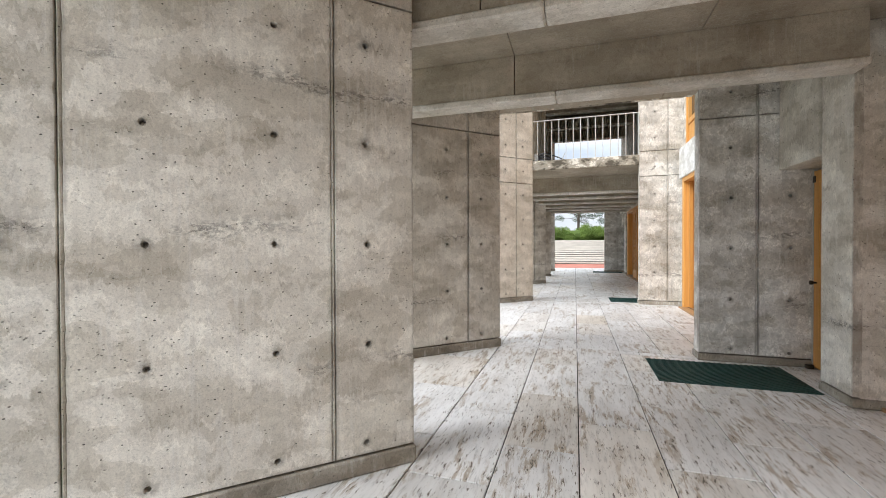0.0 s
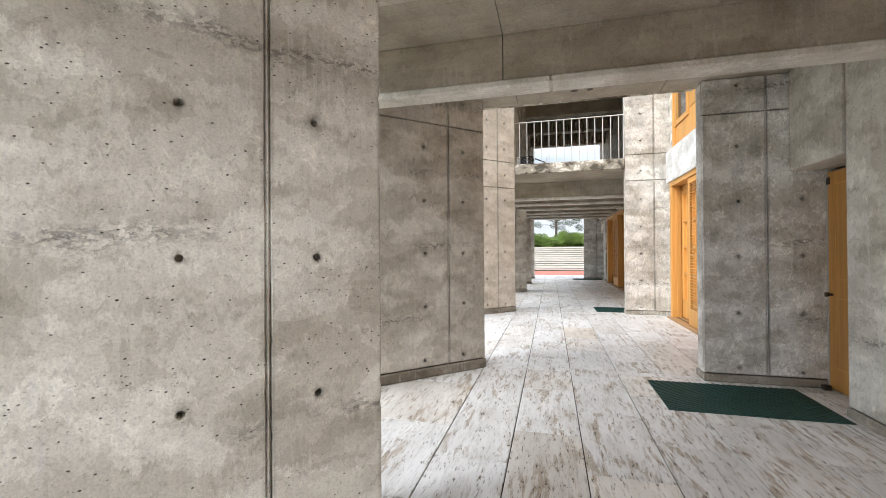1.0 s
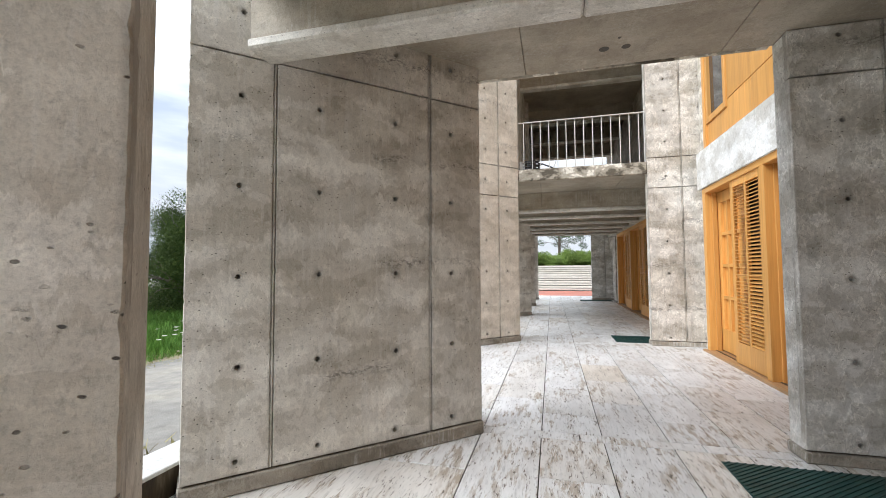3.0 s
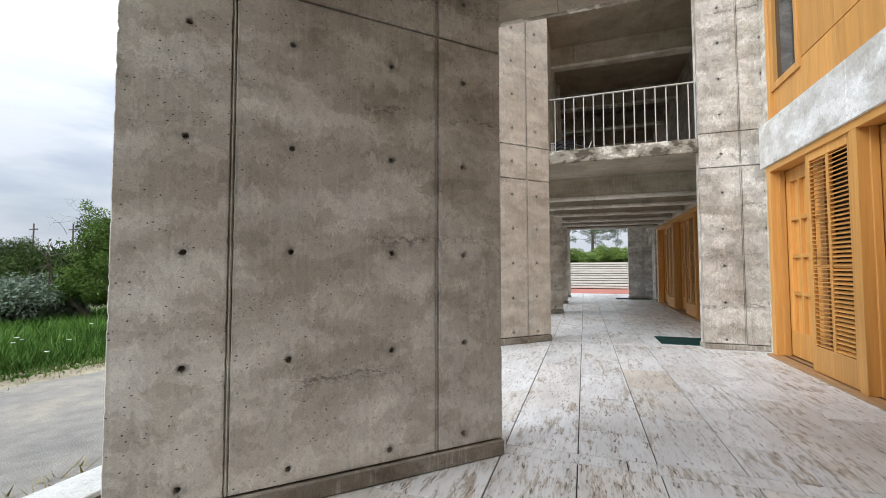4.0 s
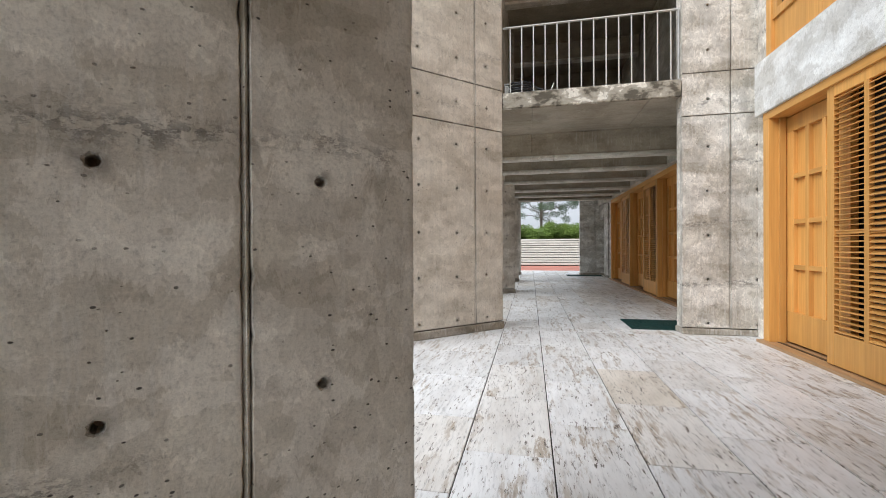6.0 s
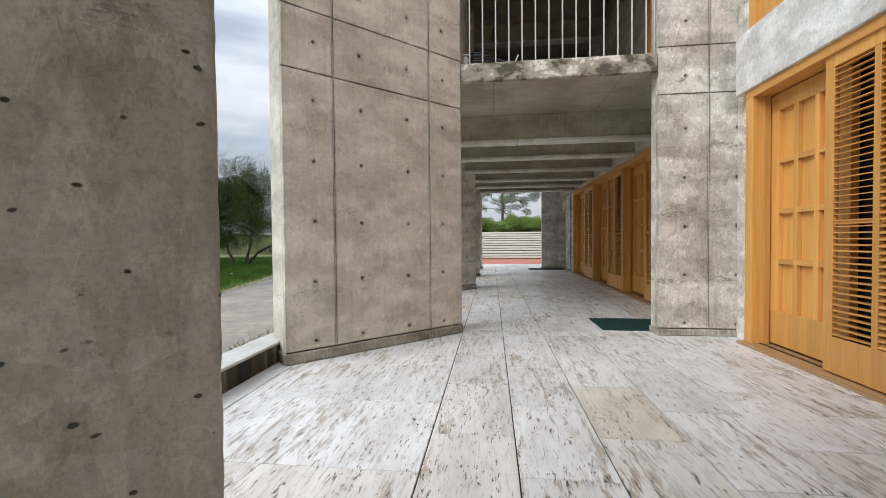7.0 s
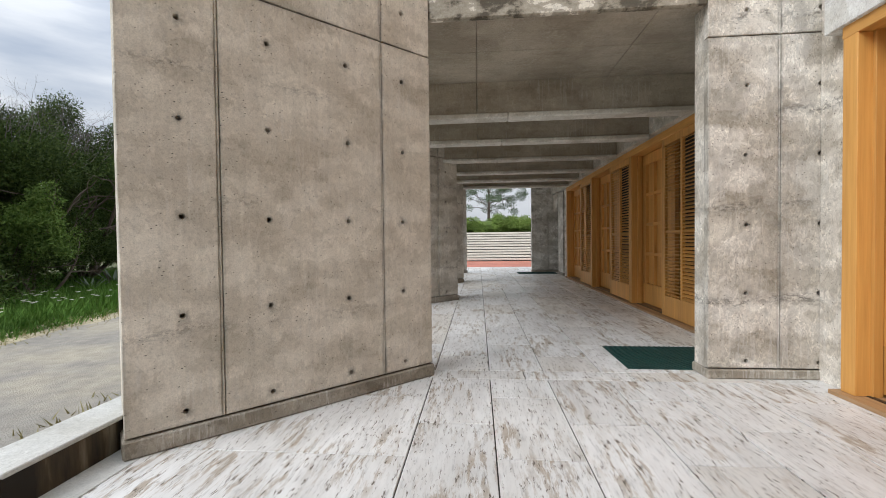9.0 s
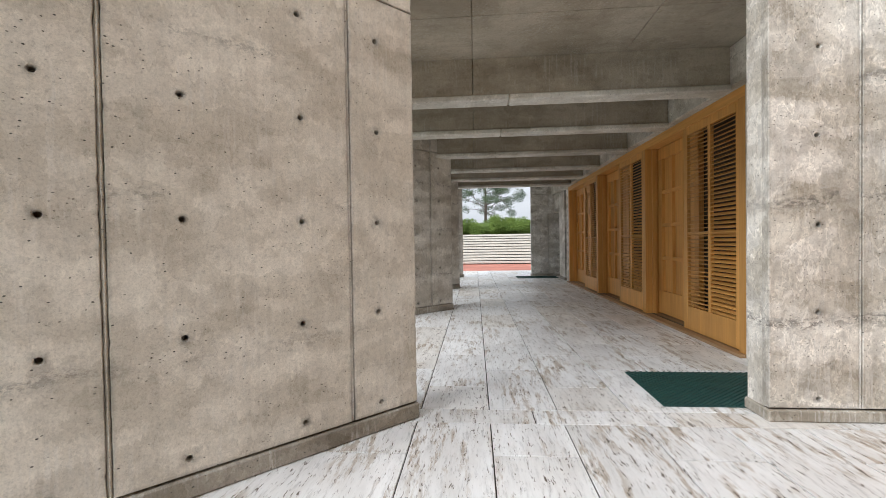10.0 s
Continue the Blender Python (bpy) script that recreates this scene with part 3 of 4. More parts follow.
# outer shell on the side of the rooms
shell = empty("wall_11", label="plain concrete wall of the rooms behind the doors", category="wall", kind="structure")
part("back_wall", box(5.2, 5.4, -8.0, 25.6, 0, 8.6, 0), PLASTER, shell)
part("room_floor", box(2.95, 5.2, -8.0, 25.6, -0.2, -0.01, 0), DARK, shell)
part("room_ceiling", box(2.95, 5.2, -8.0, 25.6, 3.3, 3.5, 0), PLASTER, shell)
part("end_wall", box(2.86, 5.2, 25.5, 25.6, 0, 8.6, 0), CONCRETE, shell)
part("cap", box(2.66, 5.4, -8.0, 25.6, 8.6, 8.8, 0), CONCRETE, shell)


def lintel(name, y0, y1, z0, z1, x=2.42, cuts=()):
    li = empty(name, label="pale cast concrete lintel band above the wooden doors", category="lintel", kind="structure")
    ys = [y0] + list(cuts) + [y1]
    for a, b in zip(ys, ys[1:]):
        part("block", box(x, x + 0.42, a + 0.004, b - 0.004, z0, z1, 0.008), LINTEL if "court" in name else CONCRETE, li)
    return li


lintel("lintel_court", 6.59, 11.50, 3.135, 3.87, cuts=(8.97,))
lintel("lintel_far", 12.02, 24.98, 3.16, CEIL - 0.003, 2.34, cuts=(14.9, 17.9, 20.9, 23.6))
lintel("lintel_entry", 5.40, 6.294, 2.475, CEIL - 0.003, 2.44)
lintel("lintel_near", -8.0, 4.84, 3.16, CEIL - 0.003, 2.77)
p0 = cast_wall("wall_12", pose(2.465, 5.39, 0, 0, 0, -90), 0.0, 0.53, 0.42, 3.62, (), (), [0.10, 3.61], [], "pale cast concrete pier beside the entry door")
jam = tagged(part("wall_13", box(2.46, 2.86, 12.02, 13.45, 0, 3.155, 0.006), CONCRETE), "plain cast concrete return wall", "wall", kind="structure")
cast_wall("wall_21", pose(2.465, 24.09, 0, 0, 0, -90), 0.0, 0.9, 0.42, 3.15, (), (), [0.10, 3.14], [], "pale cast concrete pier beside the far entry")
lintel("lintel_far_entry", 24.10, 24.99, 2.475, 3.155, 2.44)
tagged(part("wall_22", box(2.95, 3.05, 23.2, 25.6, 0, 3.6, 0), CONCRETE), "concrete wall behind the far entry recess", "wall", kind="structure")
jam2 = tagged(part("wall_14", box(2.52, 2.86, 22.6, 23.18, 0, 3.155, 0.006), CONCRETE), "plain cast concrete return wall", "wall", kind="structure")
rec = tagged(part("wall_15", box(2.95, 3.05, 5.35, 6.6, 0, 3.6, 0), CONCRETE), "concrete wall behind the entry recess", "wall", kind="structure")

# upper storey over the court
up = empty("wall_16", label="tall teak-boarded upper wall with a window", category="wall", kind="structure")
yb = [6.62, 7.62, 8.62, 9.50, 10.40]
for a, b in zip(yb, yb[1:]):
    for c, d in ((3.91, 4.55), (4.56, 6.9)):
        part("board_panel", box(2.60, 2.66, a + 0.003, b - 0.003, c, d - 0.003, 0.003), WOOD, up)
part("board_panel", box(2.60, 2.66, 10.403, 11.35, 3.91, 4.42, 0.003), WOOD, up)
part("base_board", box(2.53, 2.70, 6.59, 11.46, 3.87, 3.907, 0.004), WOOD_Y, up)
part("corner_post", box(2.55, 2.70, 11.35, 11.46, 3.907, 6.9, 0.004), WOOD, up)
part("upper_wall", box(2.66, 2.86, 6.62, 11.7, 6.9, 8.6, 0), CONCRETE, up)
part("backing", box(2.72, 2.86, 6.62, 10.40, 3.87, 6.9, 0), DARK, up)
win = empty("window_1", label="tall teak-framed window with dark glass", category="window", kind="structure")
wf = bmesh.new()
for a in ((10.40, 10.50, 4.42, 6.9), (11.24, 11.35, 4.42, 6.9), (10.50, 11.24, 4.42, 4.54), (10.50, 11.24, 6.78, 6.9)):
    box(2.57, 2.70, a[0], a[1], a[2], a[3], 0.004, wf)
frame_w = part("window_frame", wf, WOOD, win)
part("pane", box(2.63, 2.64, 10.50, 11.24, 4.54, 6.78, 0), GLASS, frame_w)
tagged(part("wall_17", box(2.46, 2.86, 12.0, 25.4, 3.84, 8.6, 0), CONCRETE), "concrete wall of the upper gallery", "wall", kind="structure")
tagged(part("wall_18", box(2.6, 2.86, -8, 6.58, 3.84, 8.6, 0), CONCRETE), "concrete upper wall", "wall", kind="structure")

# floor bed, one sheet under the paving
bed = tagged(part("floor", box(-2.84, 2.95, -9.0, 28.4, -0.30, -0.012, 0), GROUT), "bed under the travertine paving with dark joints", "floor", kind="structure")

# ground outside, one sheet to the horizon, sunk under the paving
g = bmesh.new()
GR = 0.185
xs = [-900, -60, -30, -18, -12, -9, -7.5, -6.3, -5.2, -4.2, -3.3, -3.1]
ys = [-900, -60, -20, -10, -5, 0, 4, 8, 12, 16, 20, 25, 30, 40, 60, 120, 900]
vg = [[g.verts.new((x, y, GR + (0.02 * noise.noise((x * 0.4, y * 0.4, 0)) if x > -20 and x < -3.2 else 0.0))) for y in ys] for x in xs]
for i in range(len(xs) - 1):
    for j in range(len(ys) - 1):
        g.faces.new((vg[i][j], vg[i + 1][j], vg[i + 1][j + 1], vg[i][j + 1]))
# the rest of the sheet, level with the paving's bed
low = [g.verts.new(p) for p in ((-3.1, -900, -0.32), (900, -900, -0.32), (900, 900, -0.32), (-3.1, 900, -0.32))]
g.faces.new(low)
ground = tagged(part("ground", g, GRAVEL), "grey-brown gravel track with worn edges", "ground", kind="structure")

# gutter, low stained wall and coping along the track
gut = tagged(part("gutter", box(-3.06, -2.835, -9, 28.4, -0.25, -0.001, 0.004), COPING), "pale concrete gutter strip along the paving", "gutter", kind="structure")
low_wall = empty("low_wall", label="low retaining wall, black with run-off stains", category="wall", kind="structure")
for a, b in ((-9, -3), (-3, 3.5), (3.5, 9.35), (9.36, 15.5), (15.51, 21.5), (21.51, 28.4)):
    part("stained_face", box(-3.28, -3.06, a + 0.002, b - 0.002, -0.2, 0.195, 0.004), STAINED, low_wall)
    part("coping", box(-3.37, -3.048, a + 0.002, b - 0.002, 0.195, 0.225, 0.006), COPING, low_wall, "smooth pale coping")


# ---------- wooden doors ----------
def panelled_door(y0, y1, x=2.64, z0=0.06, z1=3.02, cols=3, rows=4):
    w = y1 - y0
    d = empty("panelled_door", pose(x, y0, z0), label="tall oiled teak door with sunk panels", category="door", group="tall panelled doors")
    h = z1 - z0
    part("leaf", box(0.052, 0.075, 0, w, 0, h, 0.002), WOOD, d)
    st, br, tr = 0.15, 0.40, 0.20
    cw = (w - 2 * st + 0.06) / cols
    for k in range(cols + 1):
        yc = st - 0.03 + k * cw
        half = 0.055 if k in (0, cols) else 0.032
        a, b = (0, yc + 0.03) if k == 0 else ((yc - 0.03, w) if k == cols else (yc - half, yc + half))
        part("stile", box(0, 0.054, a, b, br, h - tr, 0.003), WOOD, d)
    part("bottom_rail", box(0, 0.054, 0, w, 0, br, 0.003), WOOD, d)
    part("top_rail", box(0, 0.054, 0, w, h - tr, h, 0.003), WOOD, d)
    ch = (h - tr - br) / rows
    for r in range(1, rows):
        zc = br + r * ch
        for k in range(cols):
            a = st + k * cw + (0.002 if k else 0)
            part("cross_rail", box(0.003, 0.053, a, a + cw - 0.062, zc - 0.03, zc + 0.03, 0.002), WOOD_Y, d)
    return d


SLAT = bmesh.new()
box(-0.5, 0.5, -0.5, 0.5, -0.5, 0.5, 0, SLAT)
slat_mesh = bpy.data.meshes.new("slat")
SLAT.to_mesh(slat_mesh)
SLAT.free()
slat_mesh.materials.append(WOOD_Y)


def louvre_screen(y0, y1, x=2.50, z0=0.05, z1=3.04, pitch=0.056):
    w = y1 - y0
    s = empty("louvre_screen", pose(x, y0, z0), label="sliding teak screen with two bays of slats", category="screen", group="louvre screens")
    h = z1 - z0
    bot, top, st = 0.34, 0.12, 0.105
    part("stile", box(0, 0.05, 0, st, 0, h, 0.003), WOOD, s)
    part("stile", box(0, 0.05, w - st, w, 0, h, 0.003), WOOD, s)
    part("mullion", box(0, 0.05, w / 2 - 0.03, w / 2 + 0.03, bot, h - top, 0.003), WOOD, s)
    part("bottom_panel", box(0, 0.05, st, w - st, 0, bot, 0.003), WOOD, s)
    part("top_rail", box(0, 0.05, st, w - st, h - top, h, 0.003), WOOD, s)
    part("middle_rail", box(0.015, 0.045, st, w - st, bot + 1.06, bot + 1.09, 0.002), WOOD_Y, s)
    n = int((h - top - bot) / pitch)
    # the slats of one bay are turned down, those of the other stand open
    for a, b, lean, deep in ((st, w / 2 - 0.03, -34, 0.060), (w / 2 + 0.03, w - st, -7, 0.048)):
        for k in range(n):
            zc = bot + (k + 0.5) * (h - top - bot) / n
            piece("slat", slat_mesh, s, pose(0.025, (a + b) / 2, zc, 0, lean + random.uniform(-2, 2), 0) @ Matrix.Diagonal((deep, b - a, 0.008, 1)))
    return s


def door_surround(name, y0, y1, z1=3.16, posts=(), dx=0.0):
    f = empty(name, pose(dx, 0, 0), label="oiled teak door surround with head, posts and sill", category="door frame", kind="structure")
    part("head", box(2.47, 2.75, y0, y1, z1 - 0.125, z1, 0.004), WOOD_Y, f)
    part("sill", box(2.40, 2.78, y0, y1 + 0.03, -0.005, 0.035, 0.004), SILL, f, "worn brown timber sill")
    part("track", box(2.56, 2.60, y0 + 0.1, y1 - 0.1, 0.035, 0.042, 0.001), DARK_METAL, f)
    for a in posts:
        part("post", box(2.47, 2.75, a, a + 0.14, 0.035, z1 - 0.125, 0.004), WOOD, f)
    for a in posts:
        part("stop", box(2.585, 2.66, a - 0.03, a + 0.17, 0.035, z1 - 0.125, 0.003), WOOD, f)
    return f


door_surround("door_1", 6.59, 11.35, posts=(6.59, 8.90, 11.20), dx=-0.015)
tagged(part("wall_19", box(2.56, 2.86, 11.355, 11.705, 0, 8.6, 0.004), PIER_WARM), "narrow concrete return between pier and doors", "wall", kind="structure")
panelled_door(10.06, 11.20, 2.66)
louvre_screen(9.04, 10.13, 2.485)
panelled_door(7.62, 8.90, 2.66)
louvre_screen(6.73, 7.66, 2.485)
door_surround("door_2", 13.45, 22.6, posts=(13.45, 16.30, 19.28, 22.46))
louvre_screen(13.59, 14.96)
panelled_door(14.92, 16.30, 2.70)
louvre_screen(16.44, 17.80)
panelled_door(17.77, 19.28, 2.70)
louvre_screen(19.42, 20.72)
panelled_door(20.69, 22.46, 2.70)
door_surround("door_3", -3.0, 4.84, posts=(-3.0, -0.4, 2.2, 4.70), dx=0.28)
panelled_door(3.4, 4.70, 2.92)
louvre_screen(2.34, 3.44, 2.78)
panelled_door(0.9, 2.2, 2.92)
louvre_screen(-0.26, 0.94, 2.78)
# dark sheets in place of the unlit rooms, close behind the doors and screens
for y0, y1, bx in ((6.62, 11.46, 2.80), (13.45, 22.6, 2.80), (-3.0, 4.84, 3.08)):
    back = tagged(part("wall_back", box(bx, bx + 0.05, y0, y1, 0, 3.3, 0), DARK), "added dark sheet standing in for the shade behind the teak doors", "wall", kind="structure")

# plain entry door
ed = empty("entry_door", pose(2.80, 5.40, 0.02), label="plain oiled teak door with two sunk fields in a recess", category="door")
leaf_e = part("leaf", box(0, 0.045, 0.03, 0.88, 0, 2.42, 0.003), WOOD, ed)
for a, b in ((0.24, 1.02), (1.22, 2.28)):
    fr = bmesh.new()
    for q in ((0.15, 0.76, a, a + 0.012), (0.15, 0.76, b - 0.012, b), (0.15, 0.162, a + 0.012, b - 0.012), (0.748, 0.76, a + 0.012, b - 0.012)):
        box(-0.003, 0.003, q[0], q[1], q[2], q[3], 0, fr)
    part("field_moulding", fr, WOOD_Y, ed)
knob = bmesh.new()
tube(knob, ((0, 0.82, 1.05), (-0.03, 0.82, 1.05), (-0.035, 0.82, 1.05), (-0.065, 0.82, 1.05), (-0.07, 0.82, 1.05)), (0.012, 0.012, 0.024, 0.026, 0.018), 10)
part("knob", knob, DARK_METAL, leaf_e, "dark bronze knob", smooth=True)
part("hinge", box(-0.012, 0.01, 0.84, 0.89, 2.28, 2.36, 0.003), DARK_METAL, leaf_e)
part("door_stop", box(-0.10, -0.02, 0.80, 0.86, -0.015, 0.04, 0.008), DARK_METAL, ed)
tagged(part("jamb_post", box(2.79, 2.95, 6.285, 6.30, 0, 2.475, 0), COPING), "thin pale door jamb", "door frame", kind="structure")


# ---------- mats ----------
def door_mat(x0, y0, w, d):
    m = empty("door_mat", pose(x0, y0, 0.001), label="dark green ribbed rubber mat lying on the travertine", category="mat", group="green mats")
    part("base", box(0, w, 0, d, 0, 0.007, 0.002), RUBBER, m)
    me = bpy.data.meshes.new("ribs")
    v, f = [], []
    dx, dy = math.cos(radians(38)), math.sin(radians(38))
    c = -w * dy
    while c < d * dx:
        # ends of a slanting rib inside the mat's rim
        t0, t1 = -9.0, 9.0
        ox, oy = -c * dy, c * dx
        for o, e, hi in ((ox, dx, w), (oy, dy, d)):
            s0, s1 = (0.006 - o) / e, (hi - 0.006 - o) / e
            t0, t1 = max(t0, min(s0, s1)), min(t1, max(s0, s1))
        if t1 - t0 > 0.03:
            i = len(v)
            for t in (t0, t1):
                for off, z in ((0.0, 0.006), (0.020, 0.006), (0.017, 0.014), (0.003, 0.014)):
                    v.append((min(max(ox + t * dx - off * dy, 0.003), w - 0.003), min(max(oy + t * dy + off * dx, 0.003), d - 0.003), z))
            f += [(i, i + 1, i + 2, i + 3), (i + 7, i + 6, i + 5, i + 4), (i + 1, i + 5, i + 6, i + 2), (i + 4, i, i + 3, i + 7), (i + 3, i + 2, i + 6, i + 7)]
        c += 0.036
    me.from_pydata(v, [], f)
    me.materials.append(RUBBER)
    r = new("ribs", me)
    r.parent = m
    return m


door_mat(0.89, 5.19, 1.52, 0.97)
door_mat(0.90, 11.97, 1.52, 0.92)
door_mat(0.93, 24.1, 1.52, 0.92)

# ---------- railing of the bridge ----------
rail = empty("railing", pose(0, 11.82, 3.845), label="pale painted steel railing with slim upright bars", category="railing")
part("top_rail", box(-1.12, 1.555, -0.022, 0.022, 1.10, 1.12, 0.002), STEEL, rail)
for k in range(14):
    part("baluster", box(-1.0 + k * 0.1875 - 0.009, -1.0 + k * 0.1875 + 0.009, -0.009, 0.009, -0.03, 1.101, 0.001), STEEL, rail)
part("end_post", box(1.535, 1.555, -0.02, 0.02, -0.03, 1.10, 0.002), STEEL, rail)

# ---------- upper gallery ----------
ug = empty("gallery_door", pose(2.30, 13.0, 3.84), label="teak door surround on the upper gallery", category="door")
part("leaf", box(0.05, 0.1, 0, 1.1, 0, 2.3, 0.003), WOOD, ug)
part("post", box(0, 0.14, 1.1, 1.22, 0, 2.4, 0.003), WOOD, ug)
part("post", box(0, 0.14, -0.12, 0.0, 0, 2.4, 0.003), WOOD, ug)

# coiled hose and small fittings left on the gallery
hose = empty("garden_hose", pose(-0.86, 12.05, 3.845), label="dark garden hose coiled behind the gallery railing", category="hose")
cb = bmesh.new()
pts = []
for k in range(120):
    a = k * math.tau / 24
    pts.append((0.20 * math.cos(a) * (1 + 0.05 * math.sin(k)), 0.16 * math.sin(a), 0.03 + 0.042 * k / 24 + 0.01 * math.sin(k * 1.7)))
tube(cb, pts, [0.018] * len(pts), 6)
part("coil", cb, PAINT_BLACK, hose, smooth=True)
part("loose_end", tube(bmesh.new(), ((0.16, 0.05, 0.16), (0.26, 0.04, 0.20), (0.36, 0.02, 0.15), (0.46, 0.0, 0.10), (0.54, -0.02, 0.06)), (0.017,) * 5, 6), PAINT_BLACK, hose, smooth=True)
stand = empty("hose_bracket", pose(-0.34, 12.02, 3.845), label="small pale bent metal bracket on the slab", category="bracket")
part("stem", tube(bmesh.new(), ((-0.03, 0, 0), (0.0, 0, 0.10), (0.05, 0, 0.22)), (0.012, 0.012, 0.010), 6), STEEL, stand)
part("foot", tube(bmesh.new(), ((0.0, 0, 0.10), (0.05, 0, 0.0)), (0.012, 0.012), 6), STEEL, stand)
meter = empty("pipe_box", pose(-1.06, 12.0, 3.845), label="small pale fitting box beside the railing end", category="box")
part("case", box(-0.04, 0.04, -0.04, 0.04, 0, 0.22, 0.008), STEEL, meter)
part("cap", box(-0.05, 0.05, -0.05, 0.05, 0.22, 0.25, 0.008), STEEL, meter)

# ---------- far end: paving, steps, hedge ----------
red = tagged(part("pavement", box(-14, 16, 28.41, 34.2, -0.3, -0.005, 0), RED_PAVE), "red brick paving before the steps", "pavement", kind="structure")
stairs = empty("steps", label="wide flight of pale travertine steps below a hedge", category="steps", kind="structure")
for k in range(11):
    part("step", box(-14, 16, 34.4 + 0.36 * k, 38.6, k * 0.172 - 0.006, (k + 1) * 0.172 - 0.022, 0), STEP, stairs)
    part("nosing", box(-14, 16, 34.05 + 0.36 * k, 38.6, (k + 1) * 0.172 - 0.115, (k + 1) * 0.172 - 0.004, 0), STEP, stairs)
bank = tagged(part("bank", box(-40, 40, 38.6, 60, -0.3, 1.9, 0), SOIL), "grassy bank above the steps", "ground", kind="structure")


# ---------- plants ----------
rng = np.random.default_rng(7)


def leaves(name, centres, radii, count, size, material, parent, aspect=2.6, up=0.0, shell=0.25, squash=1.0):
    """Many small bent leaves spread through overlapping clumps."""
    centres, radii = np.array(centres, float), np.array(radii, float)
    pick = rng.choice(len(centres), count, p=radii ** 2 / (radii ** 2).sum())
    d = rng.normal(size=(count, 3))
    d /= np.linalg.norm(d, axis=1)[:, None]
    r = radii[pick] * (shell + (1 - shell) * rng.random(count) ** 0.6) * (0.85 + 0.35 * rng.random(count))
    p = centres[pick] + d * r[:, None] * np.array((1, 1, squash))
    a = d * 0.7 + rng.normal(size=(count, 3)) * 0.7 + np.array((0, 0, up))
    a /= np.linalg.norm(a, axis=1)[:, None]
    s = np.cross(a, rng.normal(size=(count, 3)))
    s /= np.linalg.norm(s, axis=1)[:, None] + 1e-9
    ln = size * (0.6 + 0.8 * rng.random(count))[:, None]
    wd = ln / aspect
    v = np.stack((p, p + a * ln * 0.5 + s * wd * 0.5, p + a * ln, p + a * ln * 0.5 - s * wd * 0.5), axis=1).reshape(-1, 3)
    me = bpy.data.meshes.new(name)
    me.vertices.add(len(v))
    me.vertices.foreach_set("co", v.ravel())
    me.loops.add(count * 4)
    me.loops.foreach_set("vertex_index", np.arange(count * 4))
    me.polygons.add(count)
    me.polygons.foreach_set("loop_start", np.arange(count) * 4)
    me.update(calc_edges=True)
    me.materials.append(material)
    ob = new(name, me)
    ob.parent = parent
    return ob


def branches(bm, start, direction, length, radius, depth, tips, spread=0.7):
    p, d = Vector(start), Vector(direction).normalized()
    pts, rad = [p.copy()], [radius]
    for k in range(4):
        d = (d + Vector(rng.normal(size=3)) * 0.16).normalized()
        p = p + d * length / 4
        pts.append(p.copy())
        rad.append(radius * (1 - 0.13 * (k + 1)))
    tube(bm, pts, rad, 5)
    tips.append(p.copy())
    if depth:
        for k in range(3):
            q = pts[2 + (k % 3)] if k else pts[-1]
            nd = (d + Vector(rng.normal(size=3)) * spread).normalized()
            branches(bm, q, nd, length * 0.68, radius * 0.5, depth - 1, tips, spread)


def shrub(x, y, z, width, height, count, material, label, leaf=0.09, twigs=0, stems=4, base=0.25, name="shrub"):
    sh = empty(name, pose(x, y, z), label=label, category="shrub")
    bm, tips = bmesh.new(), []
    for k in range(stems):
        a = rng.random() * math.tau
        branches(bm, (0.15 * math.cos(a), 0.15 * math.sin(a), 0), (0.6 * math.cos(a), 0.6 * math.sin(a), 1), height * 0.42, 0.05 * height / 3, 2, tips)
    part("trunk", bm, BARK, sh, "grey twisted stems")
    bm = bmesh.new()
    for k in range(twigs * 2):
        a, q = rng.random() * math.tau, 0.25 + 0.6 * rng.random()
        branches(bm, (width * 0.5 * q * math.cos(a), width * 0.5 * q * math.sin(a), height * (0.70 + 0.24 * (1 - q) * rng.random() + 0.04)), (0.6 * math.cos(a), 0.6 * math.sin(a), 1.2), height * (0.08 + 0.08 * rng.random()), 0.006, 2, tips, 0.8)
    if twigs:
        tagged(part("branchwork", bm, TWIG, sh, "bare mauve-grey twigs"), kind="stuff")
    else:
        bm.free()
    c, r = [], []
    for k in range(110):
        a, q = rng.random() * math.tau, math.sqrt(rng.random())
        zz = base + (1 - base) * rng.random()
        f = math.sqrt(max(0.05, 1 - (max(0, zz - 0.42) / 0.62) ** 2))
        f *= 0.76 + 0.75 * noise.noise((2.1 * math.cos(a) + x, 2.1 * math.sin(a) + y, zz * 2.5))
        c.append((width * 0.46 * q * f * math.cos(a), width * 0.46 * q * f * math.sin(a), height * zz * (0.90 + 0.30 * noise.noise((3 * math.cos(a) + y, 3 * math.sin(a), x)))))
        r.append(width * (0.045 + 0.075 * rng.random()))
    leaves("crown", c, r, int(count * 2.2), leaf * 0.72, material, sh)
    return sh


# dense dark thicket beside the track
shrub(-11.2, 13.4, GR, 5.2, 3.4, 50000, LEAF_DARK, "dense dark green shrub beside the gravel track", 0.09, 22, 4, 0.08)
shrub(-14.2, 16.5, GR, 6.4, 4.2, 44000, LEAF_DARK, "dense dark green shrub deep in the thicket", 0.11, 24, 4, 0.15)
shrub(-11.6, 16.0, GR, 5.0, 4.3, 62000, LEAF_DARK, "tall dark shrub with bare twigs at its top", 0.085, 40, 6, 0.16)
shrub(-13.0, 19.5, GR, 5.6, 5.0, 60000, LEAF_DARK, "tall dark shrub with bare twigs at its top", 0.095, 50, 6, 0.16)
